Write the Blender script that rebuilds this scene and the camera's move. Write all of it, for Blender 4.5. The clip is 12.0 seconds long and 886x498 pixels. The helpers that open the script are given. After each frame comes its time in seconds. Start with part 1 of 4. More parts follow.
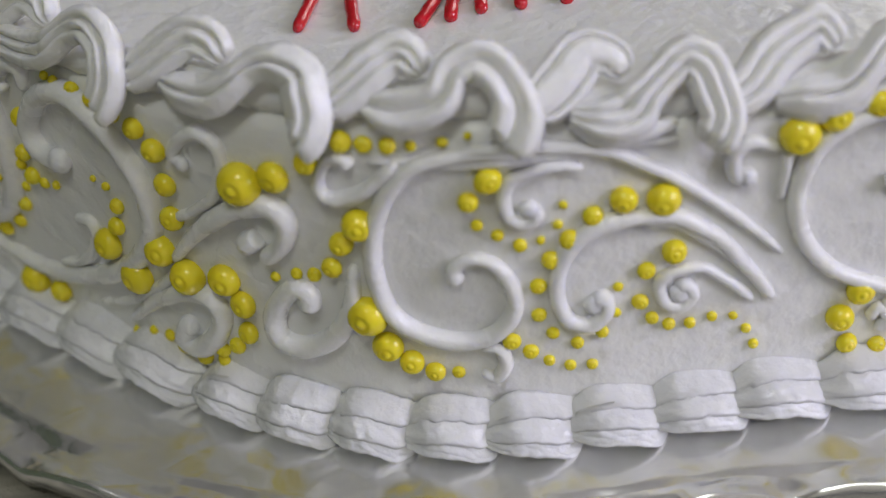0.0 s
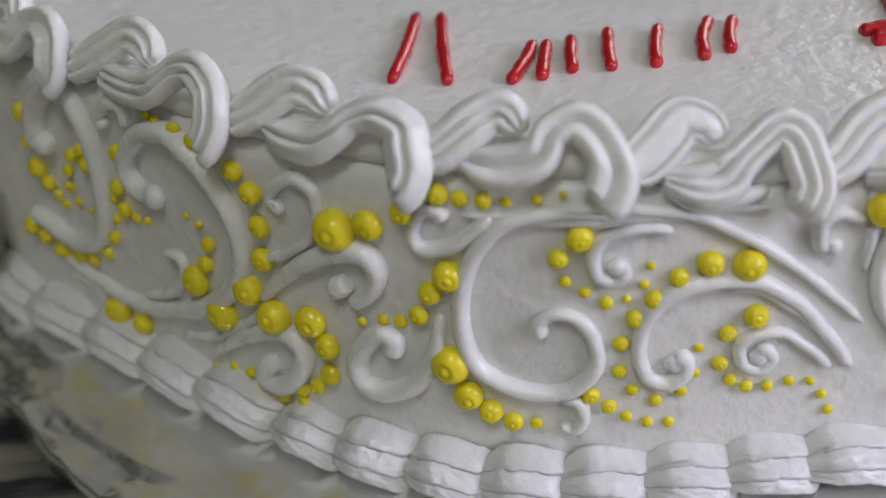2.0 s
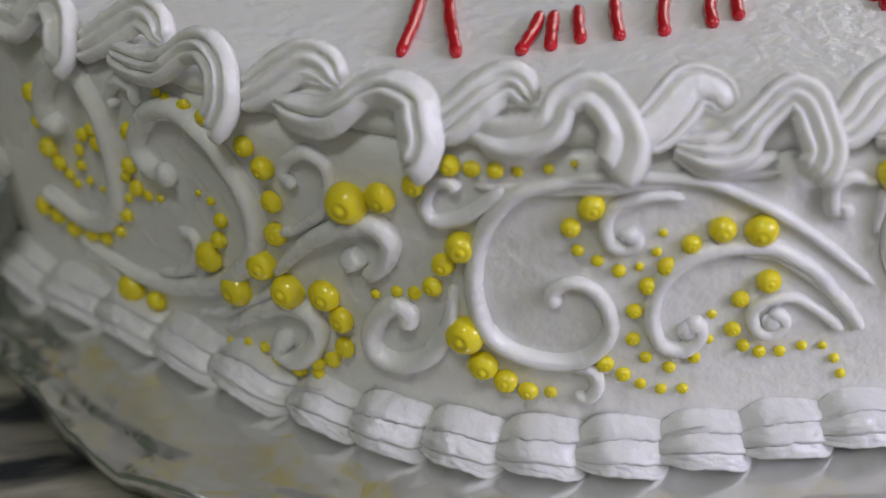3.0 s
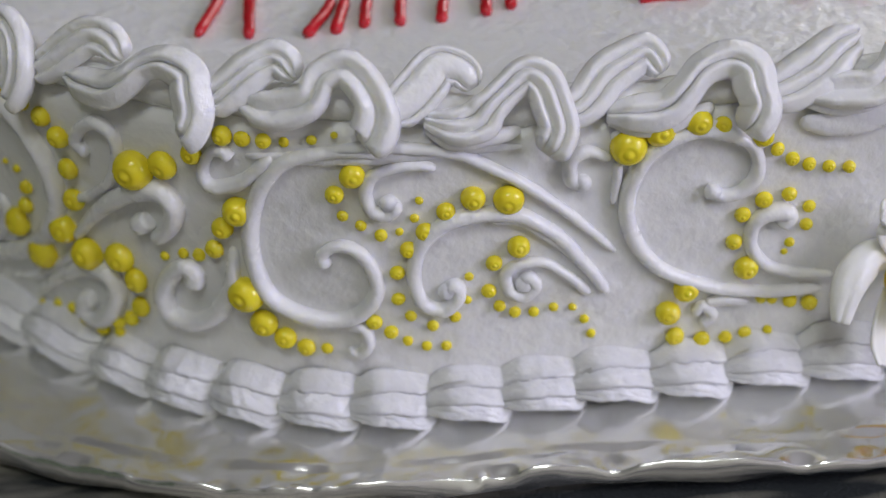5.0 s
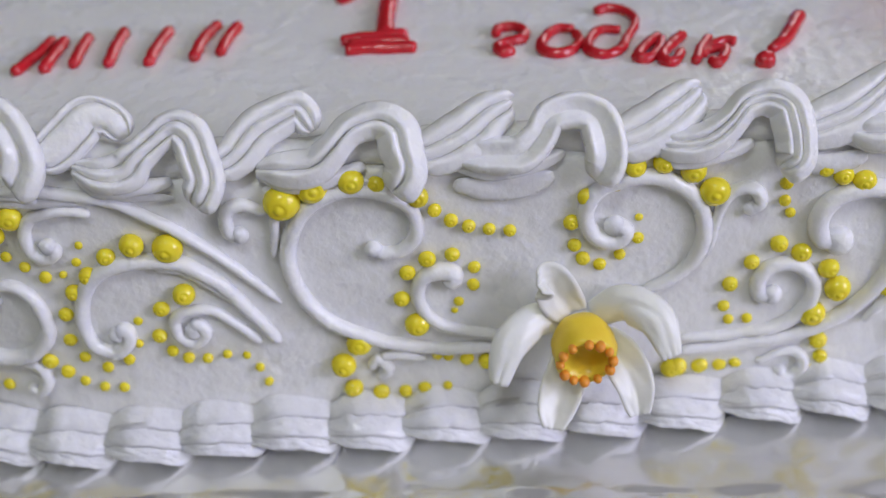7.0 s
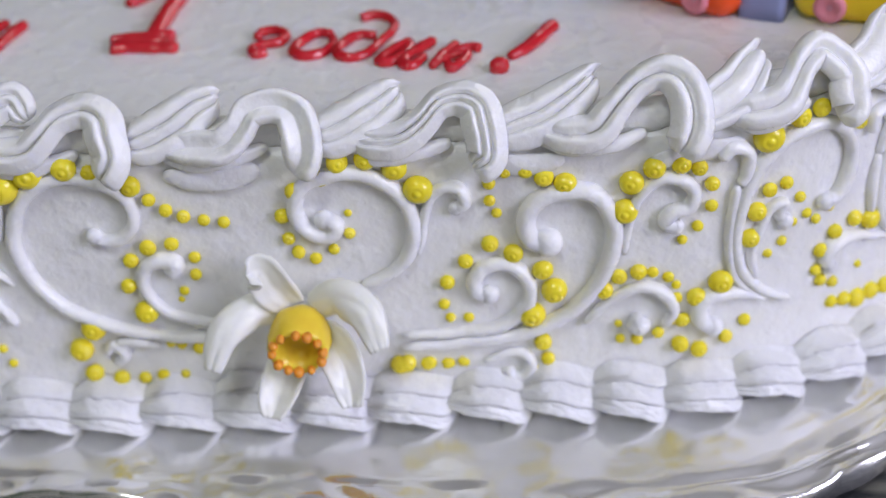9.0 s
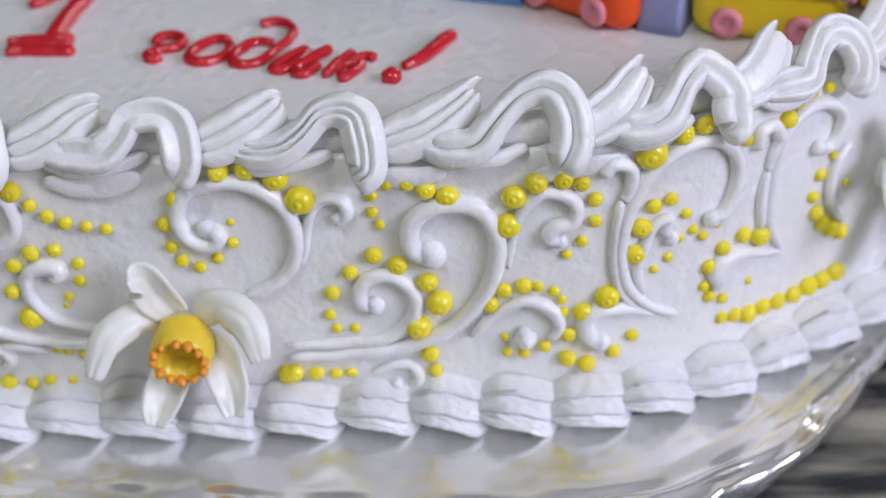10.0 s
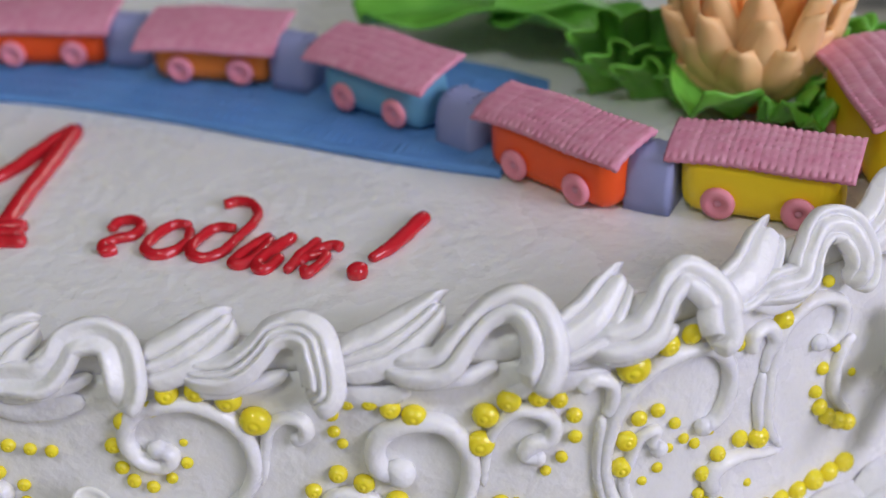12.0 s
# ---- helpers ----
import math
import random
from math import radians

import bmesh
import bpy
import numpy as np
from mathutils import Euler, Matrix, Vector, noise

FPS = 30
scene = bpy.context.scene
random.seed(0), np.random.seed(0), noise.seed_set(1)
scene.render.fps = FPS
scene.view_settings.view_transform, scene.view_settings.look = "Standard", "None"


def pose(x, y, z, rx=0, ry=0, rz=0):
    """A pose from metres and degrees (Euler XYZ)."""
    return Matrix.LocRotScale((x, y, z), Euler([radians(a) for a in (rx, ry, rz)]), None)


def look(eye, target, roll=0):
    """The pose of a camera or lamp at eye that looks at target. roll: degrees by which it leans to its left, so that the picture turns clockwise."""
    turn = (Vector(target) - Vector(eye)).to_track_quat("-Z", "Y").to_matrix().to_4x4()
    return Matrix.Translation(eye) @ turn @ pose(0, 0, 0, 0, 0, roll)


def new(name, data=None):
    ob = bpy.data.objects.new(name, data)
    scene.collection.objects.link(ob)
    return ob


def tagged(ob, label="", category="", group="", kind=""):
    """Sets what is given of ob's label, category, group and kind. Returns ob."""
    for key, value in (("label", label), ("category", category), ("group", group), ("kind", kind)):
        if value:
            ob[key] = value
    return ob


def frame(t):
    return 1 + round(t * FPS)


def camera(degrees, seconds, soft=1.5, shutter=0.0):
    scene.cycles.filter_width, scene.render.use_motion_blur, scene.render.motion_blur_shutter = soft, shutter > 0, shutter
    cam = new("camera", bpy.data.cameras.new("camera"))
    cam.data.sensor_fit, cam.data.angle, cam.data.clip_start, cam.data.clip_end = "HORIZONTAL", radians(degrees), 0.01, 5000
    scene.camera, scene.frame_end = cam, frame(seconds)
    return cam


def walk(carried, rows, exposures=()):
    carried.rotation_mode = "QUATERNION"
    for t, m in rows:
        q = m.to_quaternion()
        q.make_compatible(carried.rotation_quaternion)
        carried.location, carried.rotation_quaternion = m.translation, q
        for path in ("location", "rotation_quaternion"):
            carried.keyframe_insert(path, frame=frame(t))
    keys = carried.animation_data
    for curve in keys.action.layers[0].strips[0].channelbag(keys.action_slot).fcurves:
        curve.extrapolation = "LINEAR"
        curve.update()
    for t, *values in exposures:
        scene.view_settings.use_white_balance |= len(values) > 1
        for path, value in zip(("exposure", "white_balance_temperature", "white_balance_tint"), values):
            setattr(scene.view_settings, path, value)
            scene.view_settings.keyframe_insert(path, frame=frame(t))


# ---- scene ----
FOV = 34.7
cam = camera(FOV, 12.0)
cam.data.dof.use_dof, cam.data.dof.focus_distance, cam.data.dof.aperture_fstop = True, 0.352, 7.5
PATH = [
    (0, (-0.1672, -0.2568, 0.2534), (-0.1578, 1.3640, -0.8882), -8.50),
    (0.5, (-0.1684, -0.2593, 0.2521), (-0.1721, 1.3580, -0.9055), -7.44),
    (1, (-0.1743, -0.2569, 0.2650), (-0.1906, 1.3690, -0.8831), -6.98),
    (1.5, (-0.1798, -0.2634, 0.2655), (-0.1931, 1.3960, -0.8503), -6.05),
    (2, (-0.1811, -0.2604, 0.2623), (-0.2015, 1.4030, -0.8403), -6.39),
    (2.5, (-0.1817, -0.2582, 0.2638), (-0.2087, 1.4050, -0.8453), -6.83),
    (3, (-0.1835, -0.2626, 0.2618), (-0.2118, 1.3870, -0.8654), -7.56),
    (3.5, (-0.1772, -0.2743, 0.2578), (-0.1500, 1.3810, -0.8654), -7.16),
    (3.7, (-0.18, -0.278, 0.261), (-0.083, 1.365, -0.875), -5.9),
    (5.3, (-0.136, -0.295, 0.27), (-0.07, 1.344, -0.875), -4.8),
    (5.5, (-0.13, -0.293, 0.271), (-0.04, 1.341, -0.879), -4.2),
    (6, (-0.104, -0.294, 0.271), (-0.032, 1.349, -0.872), -3.8),
    (6.5, (-0.083, -0.295, 0.269), (-0.015, 1.353, -0.863), -3.1),
    (7, (-0.051, -0.297, 0.275), (-0.026, 1.352, -0.857), -3.2),
    (7.2, (-0.039, -0.301, 0.272), (-0.041, 1.354, -0.851), -3.6),
    (8.8, (0.046, -0.315, 0.265), (-0.087, 1.368, -0.808), -3.9),
    (9, (0.048, -0.313, 0.267), (-0.06, 1.365, -0.817), -3.9),
    (9.5, (0.0551, -0.3179, 0.2641), (-0.0153, 1.3650, -0.7867), -3.04),
    (10, (0.076, -0.308, 0.269), (-0.019, 1.364, -0.824), -2.7),
    (10.5, (0.093, -0.305, 0.267), (-0.008, 1.361, -0.835), -2.8),
    (11, (0.0935, -0.2983, 0.2663), (-0.0560, 1.3730, -0.8099), -3.57),
    (11.5, (0.0926, -0.2488, 0.2598), (-0.0590, 1.4070, -0.8181), -4.18),
    (12, (0.0937, -0.2600, 0.2929), (-0.0552, 1.4050, -0.7533), -4.78),
]
walk(cam, [(t, look(eye, target, roll)) for t, eye, target, roll in PATH], [(0.0, -0.10, 6250, 13), (3.5, -0.18, 6200, 14), (6.5, -0.15, 5950, 15), (9.0, 0.0, 5900, 15), (11.0, 0.0, 5900, 14), (12.0, -0.08, 6100, 14)])

# ---------------------------------------------------------------- light
world = bpy.data.worlds.new("world")
scene.world = world
world.use_nodes = True
wn = world.node_tree.nodes
sky = wn.new("ShaderNodeTexSky")
sky.sky_type = "NISHITA"
sky.sun_disc = False
sky.sun_elevation, sky.sun_rotation = radians(35), radians(120)
world.node_tree.links.new(sky.outputs["Color"], wn["Background"].inputs["Color"])
wn["Background"].inputs["Strength"].default_value = 0.10


def area_light(name, where, target, width, height, watts, color):
    data = bpy.data.lights.new(name, "AREA")
    data.shape, data.size, data.size_y, data.energy, data.color = "RECTANGLE", width, height, watts, color
    ob = new(name, data)
    ob.matrix_world = look(where, target)
    return ob


area_light("window_daylight", (1.93, -1.10, 1.0), (-0.1, 0.0, 0.05), 1.1, 1.1, 37, (0.87, 0.83, 1.0))
# added back-right fill, no window known there: brightens the cake's top
area_light("added_back_fill", (1.25, 2.13, 1.05), (0.0, 0.1, 0.1), 1.0, 1.1, 11, (1.0, 0.94, 0.82))
# added overhead fill from the front, source unseen: lifts shells and upward faces
area_light("added_overhead_fill", (-0.25, -1.15, 1.985), (-0.25, -1.149, 0.0), 0.42, 0.42, 13, (0.98, 1.0, 0.90))

# ---------------------------------------------------------------- materials


def material(name, base, rough=0.5, metal=0.0, second=None, scale=60.0, mix=0.5, bump=0.0, bump_scale=200.0, sss=0.0, coat=0.0, sss_color=None, patch=0.0):
    """A principled surface: grain between two colours, broad patches and fine relief, in object space metres."""
    m = bpy.data.materials.new(name)
    m.use_nodes = True
    nt = m.node_tree
    b = nt.nodes["Principled BSDF"]
    b.inputs["Roughness"].default_value = rough
    b.inputs["Metallic"].default_value = metal
    b.inputs["Coat Weight"].default_value = coat
    b.inputs["Coat Roughness"].default_value = 0.12
    if sss:
        b.inputs["Subsurface Weight"].default_value = sss
        b.inputs["Subsurface Radius"].default_value = sss_color or (1.0, 0.95, 0.65)
        b.inputs["Subsurface Scale"].default_value = 0.003
    co = nt.nodes.new("ShaderNodeTexCoord")
    n1 = nt.nodes.new("ShaderNodeTexNoise")
    n1.inputs["Scale"].default_value, n1.inputs["Detail"].default_value = scale, 5.0
    nt.links.new(co.outputs["Object"], n1.inputs["Vector"])
    ramp = nt.nodes.new("ShaderNodeMapRange")
    ramp.inputs["From Min"].default_value, ramp.inputs["From Max"].default_value = 0.5 - mix / 2, 0.5 + mix / 2
    nt.links.new(n1.outputs["Fac"], ramp.inputs["Value"])
    blend = nt.nodes.new("ShaderNodeMix")
    blend.data_type = "RGBA"
    blend.inputs["A"].default_value = (*base, 1)
    blend.inputs["B"].default_value = (*(second or [c * 0.9 for c in base]), 1)
    nt.links.new(ramp.outputs["Result"], blend.inputs["Factor"])
    nt.links.new(blend.outputs["Result"], b.inputs["Base Color"])
    rr = nt.nodes.new("ShaderNodeMapRange")
    rr.inputs["To Min"].default_value, rr.inputs["To Max"].default_value = max(0.02, rough - 0.1), min(1.0, rough + 0.1)
    nt.links.new(n1.outputs["Fac"], rr.inputs["Value"])
    nt.links.new(rr.outputs["Result"], b.inputs["Roughness"])
    if bump:
        n2 = nt.nodes.new("ShaderNodeTexNoise")
        n2.inputs["Scale"].default_value, n2.inputs["Detail"].default_value = bump_scale, 4.0
        nt.links.new(co.outputs["Object"], n2.inputs["Vector"])
        bp = nt.nodes.new("ShaderNodeBump")
        bp.inputs["Strength"].default_value, bp.inputs["Distance"].default_value = 1.0, bump
        nt.links.new(n2.outputs["Fac"], bp.inputs["Height"])
        nt.links.new(bp.outputs["Normal"], b.inputs["Normal"])
    return m


CREAM = material("white_buttercream", (0.86, 0.86, 0.85), 0.28, second=(0.82, 0.82, 0.79), scale=40, bump=0.0008, bump_scale=210, sss=0.35)
CREAM_PIPED = material("piped_white_cream", (0.87, 0.87, 0.86), 0.27, second=(0.83, 0.83, 0.81), scale=80, bump=0.0004, bump_scale=480, sss=0.35)
YELLOW = material("yellow_icing", (0.87, 0.75, 0.03), 0.2, second=(0.84, 0.68, 0.02), scale=1.2, bump=0.00012, bump_scale=3.0, sss=0.2, sss_color=(1.0, 0.8, 0.1))
RED = material("red_gel_icing", (0.62, 0.012, 0.025), 0.2, second=(0.50, 0.008, 0.016), scale=150, bump=0.0003, bump_scale=350, coat=0.4)
FOIL = material("silver_foil", (0.92, 0.92, 0.90), 0.2, metal=0.9, second=(0.84, 0.84, 0.82), scale=25, bump=0.0004, bump_scale=46)
CLOTH = material("dark_patterned_cloth", (0.012, 0.016, 0.018), 0.8, second=(0.36, 0.34, 0.27), scale=46, mix=0.16, bump=0.0006, bump_scale=900)


def streaked(m, degrees, squeeze):
    """Draws a material's grain out into streaks."""
    nt = m.node_tree
    mp = nt.nodes.new("ShaderNodeMapping")
    mp.inputs["Rotation"].default_value = (0, 0, radians(degrees))
    mp.inputs["Scale"].default_value = (squeeze, 1, 1)
    nt.links.new(nt.nodes["Texture Coordinate"].outputs["Object"], mp.inputs["Vector"])
    nt.links.new(mp.outputs["Vector"], nt.nodes["Noise Texture"].inputs["Vector"])


streaked(CLOTH, -50, 0.18)


def creased(m, scale, amount):
    """Sharp crumple creases on top of a material's relief."""
    nt = m.node_tree
    co, bump = nt.nodes["Texture Coordinate"], nt.nodes["Bump"]
    v = nt.nodes.new("ShaderNodeTexVoronoi")
    v.feature = "DISTANCE_TO_EDGE"
    v.inputs["Scale"].default_value = scale
    w = nt.nodes.new("ShaderNodeTexNoise")
    w.inputs["Scale"].default_value = 30.0
    add = nt.nodes.new("ShaderNodeVectorMath")
    add.operation = "MULTIPLY_ADD"
    add.inputs[1].default_value = (0.06, 0.06, 0.06)
    nt.links.new(co.outputs["Object"], w.inputs["Vector"])
    nt.links.new(w.outputs["Color"], add.inputs[0])
    nt.links.new(co.outputs["Object"], add.inputs[2])
    nt.links.new(add.outputs["Vector"], v.inputs["Vector"])
    b2 = nt.nodes.new("ShaderNodeBump")
    b2.inputs["Strength"].default_value, b2.inputs["Distance"].default_value = 0.6, amount
    nt.links.new(v.outputs["Distance"], b2.inputs["Height"])
    nt.links.new(bump.outputs["Normal"], b2.inputs["Normal"])
    nt.links.new(b2.outputs["Normal"], nt.nodes["Principled BSDF"].inputs["Normal"])


creased(FOIL, 42.0, 0.0009)
WALL_PAINT = material("pale_wall_paint", (0.62, 0.60, 0.52), 0.85, second=(0.57, 0.55, 0.47), scale=3, bump=0.001, bump_scale=60)
GREEN_PAINT = material("muted_green_wall_paint", (0.085, 0.125, 0.055), 0.85, second=(0.07, 0.105, 0.045), scale=3, bump=0.001, bump_scale=60)
CEILING_PAINT = material("white_ceiling_paint", (0.78, 0.79, 0.75), 0.9, scale=3)
FLOOR_WOOD = material("brown_floor", (0.20, 0.12, 0.07), 0.5, second=(0.12, 0.07, 0.04), scale=6)
ORANGE = material("orange_fondant", (0.86, 0.095, 0.002), 0.42, second=(0.80, 0.08, 0.002), scale=60, bump=0.0002, sss=0.1)
AMBER = material("amber_fondant", (0.74, 0.22, 0.02), 0.5, second=(0.68, 0.18, 0.015), scale=60, bump=0.0002, sss=0.1)
LEMON = material("lemon_fondant", (0.88, 0.65, 0.008), 0.45, second=(0.84, 0.58, 0.006), scale=60, bump=0.0002, sss=0.1)
TEAL = material("pale_blue_fondant", (0.16, 0.40, 0.56), 0.5, second=(0.13, 0.34, 0.50), scale=60, bump=0.0002, sss=0.1)
PINK = material("pink_fondant", (0.60, 0.20, 0.30), 0.5, second=(0.70, 0.34, 0.43), scale=260, bump=0.0002, sss=0.1)
PINK_PALE = material("pale_pink_fondant", (0.80, 0.30, 0.36), 0.5, second=(0.74, 0.25, 0.32), scale=90, bump=0.0002, sss=0.1)
LILAC = material("lilac_grey_fondant", (0.31, 0.34, 0.58), 0.55, second=(0.26, 0.29, 0.50), scale=70, bump=0.0002, sss=0.1)
BLUE = material("blue_fondant", (0.13, 0.31, 0.64), 0.55, second=(0.10, 0.25, 0.56), scale=50, bump=0.0003, sss=0.1)
LEAF = material("green_sugar_paste", (0.17, 0.48, 0.045), 0.42, second=(0.09, 0.33, 0.03), scale=60, bump=0.0004, bump_scale=150, sss=0.1)
PEACH = material("peach_sugar_petal", (0.92, 0.60, 0.29), 0.5, second=(0.90, 0.49, 0.20), scale=60, bump=0.0002, sss=0.2)
PEACH_DEEP = material("orange_peach_sugar_petal", (0.88, 0.38, 0.10), 0.5, second=(0.86, 0.30, 0.06), scale=60, bump=0.0002, sss=0.2)
PETAL = material("white_sugar_petal", (0.84, 0.84, 0.80), 0.35, second=(0.80, 0.81, 0.74), scale=90, bump=0.0002, bump_scale=300, sss=0.3)
TRUMPET = material("yellow_sugar_trumpet", (0.86, 0.66, 0.04), 0.35, second=(0.80, 0.56, 0.03), scale=120, bump=0.0003, sss=0.2)
RIM = material("orange_icing_dots", (0.85, 0.36, 0.03), 0.4, second=(0.78, 0.28, 0.02), scale=150, sss=0.2)

# ---------------------------------------------------------------- tools


def part(name, bm, mat, parent=None, label="", smooth=True):
    mesh = bpy.data.meshes.new(name)
    bmesh.ops.recalc_face_normals(bm, faces=bm.faces)
    bm.to_mesh(mesh)
    bm.free()
    if smooth:
        mesh.polygons.foreach_set("use_smooth", [True] * len(mesh.polygons))
    mesh.materials.append(mat)
    ob = new(name, mesh)
    ob.parent = parent
    if label:
        ob["label"] = label
    return ob


def again(name, ob, m, parent):
    """Another object on the same mesh."""
    o = new(name, ob.data)
    o.parent = parent
    o.matrix_basis = m
    return o


def thing(name, m, label, category, group="", kind=""):
    e = new(name)
    e.empty_display_size = 0.01
    e.matrix_basis = m
    return tagged(e, label, category, group, kind)


def spline(points, n):
    """n points, evenly spaced in parameter, on a smooth curve through the given ones."""
    p = np.array(points, float)
    p = np.vstack([2 * p[0] - p[1], p, 2 * p[-1] - p[-2]])
    out = []
    for i in range(n):
        s = i / (n - 1) * (len(p) - 3)
        k = min(int(s), len(p) - 4)
        f = s - k
        a, b, c, d = p[k:k + 4]
        out.append(0.5 * (2 * b + (c - a) * f + (2 * a - 5 * b + 4 * c - d) * f * f + (3 * b - a - 3 * c + d) * f ** 3))
    return np.array(out)


def sweep(bm, pts, radii, sides=12, up=None, flat=1.0):
    """A tube along pts, closed at both ends."""
    pts = [Vector(p) for p in pts]
    n = len(pts)
    ref = Vector(up) if up is not None else None
    side = None
    rings = []
    for i, p in enumerate(pts):
        t = (pts[min(i + 1, n - 1)] - pts[max(i - 1, 0)]).normalized()
        if ref is not None:
            v = (ref - t * ref.dot(t)).normalized()
        else:
            if side is None:
                side = t.orthogonal()
            v = (side - t * side.dot(t)).normalized()
            side = v
        w = t.cross(v)
        angles = [2 * math.pi * j / sides for j in range(sides)]
        rings.append([bm.verts.new(p + w * (radii[i] * math.cos(a)) + v * (radii[i] * flat * math.sin(a))) for a in angles])
    for a, b in zip(rings, rings[1:]):
        for j in range(sides):
            bm.faces.new((a[j], a[(j + 1) % sides], b[(j + 1) % sides], b[j]))
    bm.faces.new(rings[0][::-1])
    bm.faces.new(rings[-1])
    return rings


# outline of the cake: straight front, two gentle corners, two sharper ones
FRONT_X, FRONT_Y = -0.03, 0.002
RIGHT = [(0.108, 0, 0), (0, 0.115, 34), (0.044, 0, 0), (0, 0.05, 56), (0.20, 0, 0), (0, 0.08, 90), (0.18, 0, 0)]
LEFT = [(0.098, 0, 0), (0, 0.165, 42), (0.097, 0, 0), (0, 0.06, 48), (0.125, 0, 0), (0, 0.08, 90), (0.21, 0, 0)]


def outline(segments, side):
    x, y, a, u = FRONT_X, FRONT_Y, 0.0, 0.0
    out = [(0.0, x, y, 0.0)]
    for length, radius, degrees in segments:
        total = length or radius * radians(degrees)
        n = max(2, int(total / 0.001))
        for _ in range(n):
            a += radians(degrees) / n / 2
            x, y, u = x + side * total / n * math.cos(a), y + total / n * math.sin(a), u + total / n
            a += radians(degrees) / n / 2
            out.append((side * u, x, y, side * a))
    return out


EDGE = np.array(outline(LEFT, -1)[:0:-1] + outline(RIGHT, 1))
U_MIN, U_MAX = EDGE[0, 0], EDGE[-1, 0]
TOP, BOARD = 0.095, 0.011


def on_wall(u, z, out=0.0):
    x, y, a = (np.interp(u, EDGE[:, 0], EDGE[:, k]) for k in (1, 2, 3))
    return Vector((x + out * math.sin(a), y - out * math.cos(a), z))


def wall_pose(u, z, out=0.0):
    """A pose on the cake's side: x along it, y inwards, z up."""
    a = np.interp(u, EDGE[:, 0], EDGE[:, 3])
    return Matrix.Translation(on_wall(u, z, out)) @ Matrix.Rotation(a, 4, "Z")


def lift(u):
    """The coat stands a little higher at both ends."""
    return float(np.interp(u, (-0.30, -0.20, -0.12, -0.085, 0.09, 0.15, 0.30), (0.008, 0.008, 0.006, 0.0, 0.0, 0.004, 0.002)))


def ring_at(out, step=4):
    rows = EDGE[::step]
    return [(x + out * math.sin(a), y - out * math.cos(a)) for _, x, y, a in rows]


def skin(bm, rings):
    """Closed bands between rings of equal length."""
    rows = [[bm.verts.new(p) for p in ring] for ring in rings]
    for a, b in zip(rows, rows[1:]):
        n = len(a)
        for j in range(n):
            bm.faces.new((a[j], a[(j + 1) % n], b[(j + 1) % n], b[j]))
    return rows


# ---------------------------------------------------------------- room and table
def box(bm, x0, x1, y0, y1, z0, z1):
    v = [bm.verts.new((x, y, z)) for x in (x0, x1) for y in (y0, y1) for z in (z0, z1)]
    for f in ((0, 1, 3, 2), (4, 6, 7, 5), (0, 4, 5, 1), (2, 3, 7, 6), (0, 2, 6, 4), (1, 5, 7, 3)):
        bm.faces.new([v[i] for i in f])


def setting(name, boxes, mat, label):
    bm = bmesh.new()
    for b in boxes:
        box(bm, *b)
    return tagged(part(name, bm, mat, smooth=False), label, name.split("_")[0], kind="structure")


setting("floor", [(-2.2, 2.2, -2.2, 2.4, -0.85, -0.75)], FLOOR_WOOD, "plain brown floor under the table")
setting("ceiling", [(-2.2, 2.2, -2.2, 2.4, 2.05, 2.15)], CEILING_PAINT, "plain white ceiling")
setting("wall_west", [(-2.2, -2.0, -2.2, 2.4, -0.75, 2.05)], GREEN_PAINT, "plain muted green wall")
# opening is made up to go with the added back-right fill
setting("wall_north", [(-2.0, 0.7, 2.2, 2.4, -0.75, 2.05), (1.8, 2.0, 2.2, 2.4, -0.75, 2.05), (0.7, 1.8, 2.2, 2.4, -0.75, 0.45), (0.7, 1.8, 2.2, 2.4, 1.65, 2.05)], GREEN_PAINT, "plain muted green wall with an opening added for the back fill")
setting("wall_south", [(-2.0, 2.0, -2.2, -2.0, -0.75, 2.05)], WALL_PAINT, "plain pale wall")
setting("wall_east", [(2.0, 2.2, -2.2, 2.4, -0.75, 0.45), (2.0, 2.2, -2.2, 2.4, 1.65, 2.05), (2.0, 2.2, -2.2, -1.7, 0.45, 1.65), (2.0, 2.2, -0.5, 2.4, 0.45, 1.65)], WALL_PAINT, "plain pale wall with a window opening")


# made-up panel, out of view, to house the added overhead fill
def make_fill_panel():
    lamp = thing("added_fill_panel", pose(-0.25, -1.15, 2.05), "unseen square white ceiling panel added for the overhead fill", "lamp")
    bm = bmesh.new()
    for x0, x1, y0, y1 in ((-0.32, 0.32, -0.32, -0.29), (-0.32, 0.32, 0.29, 0.32), (-0.32, -0.29, -0.29, 0.29), (0.29, 0.32, -0.29, 0.29)):
        box(bm, x0, x1, y0, y1, -0.055, 0.0)
    part("frame", bm, CEILING_PAINT, lamp, smooth=False)
    bm = bmesh.new()
    box(bm, -0.288, 0.288, -0.288, 0.288, -0.045, -0.02)
    part("diffuser", bm, CEILING_PAINT, lamp, smooth=False)


make_fill_panel()


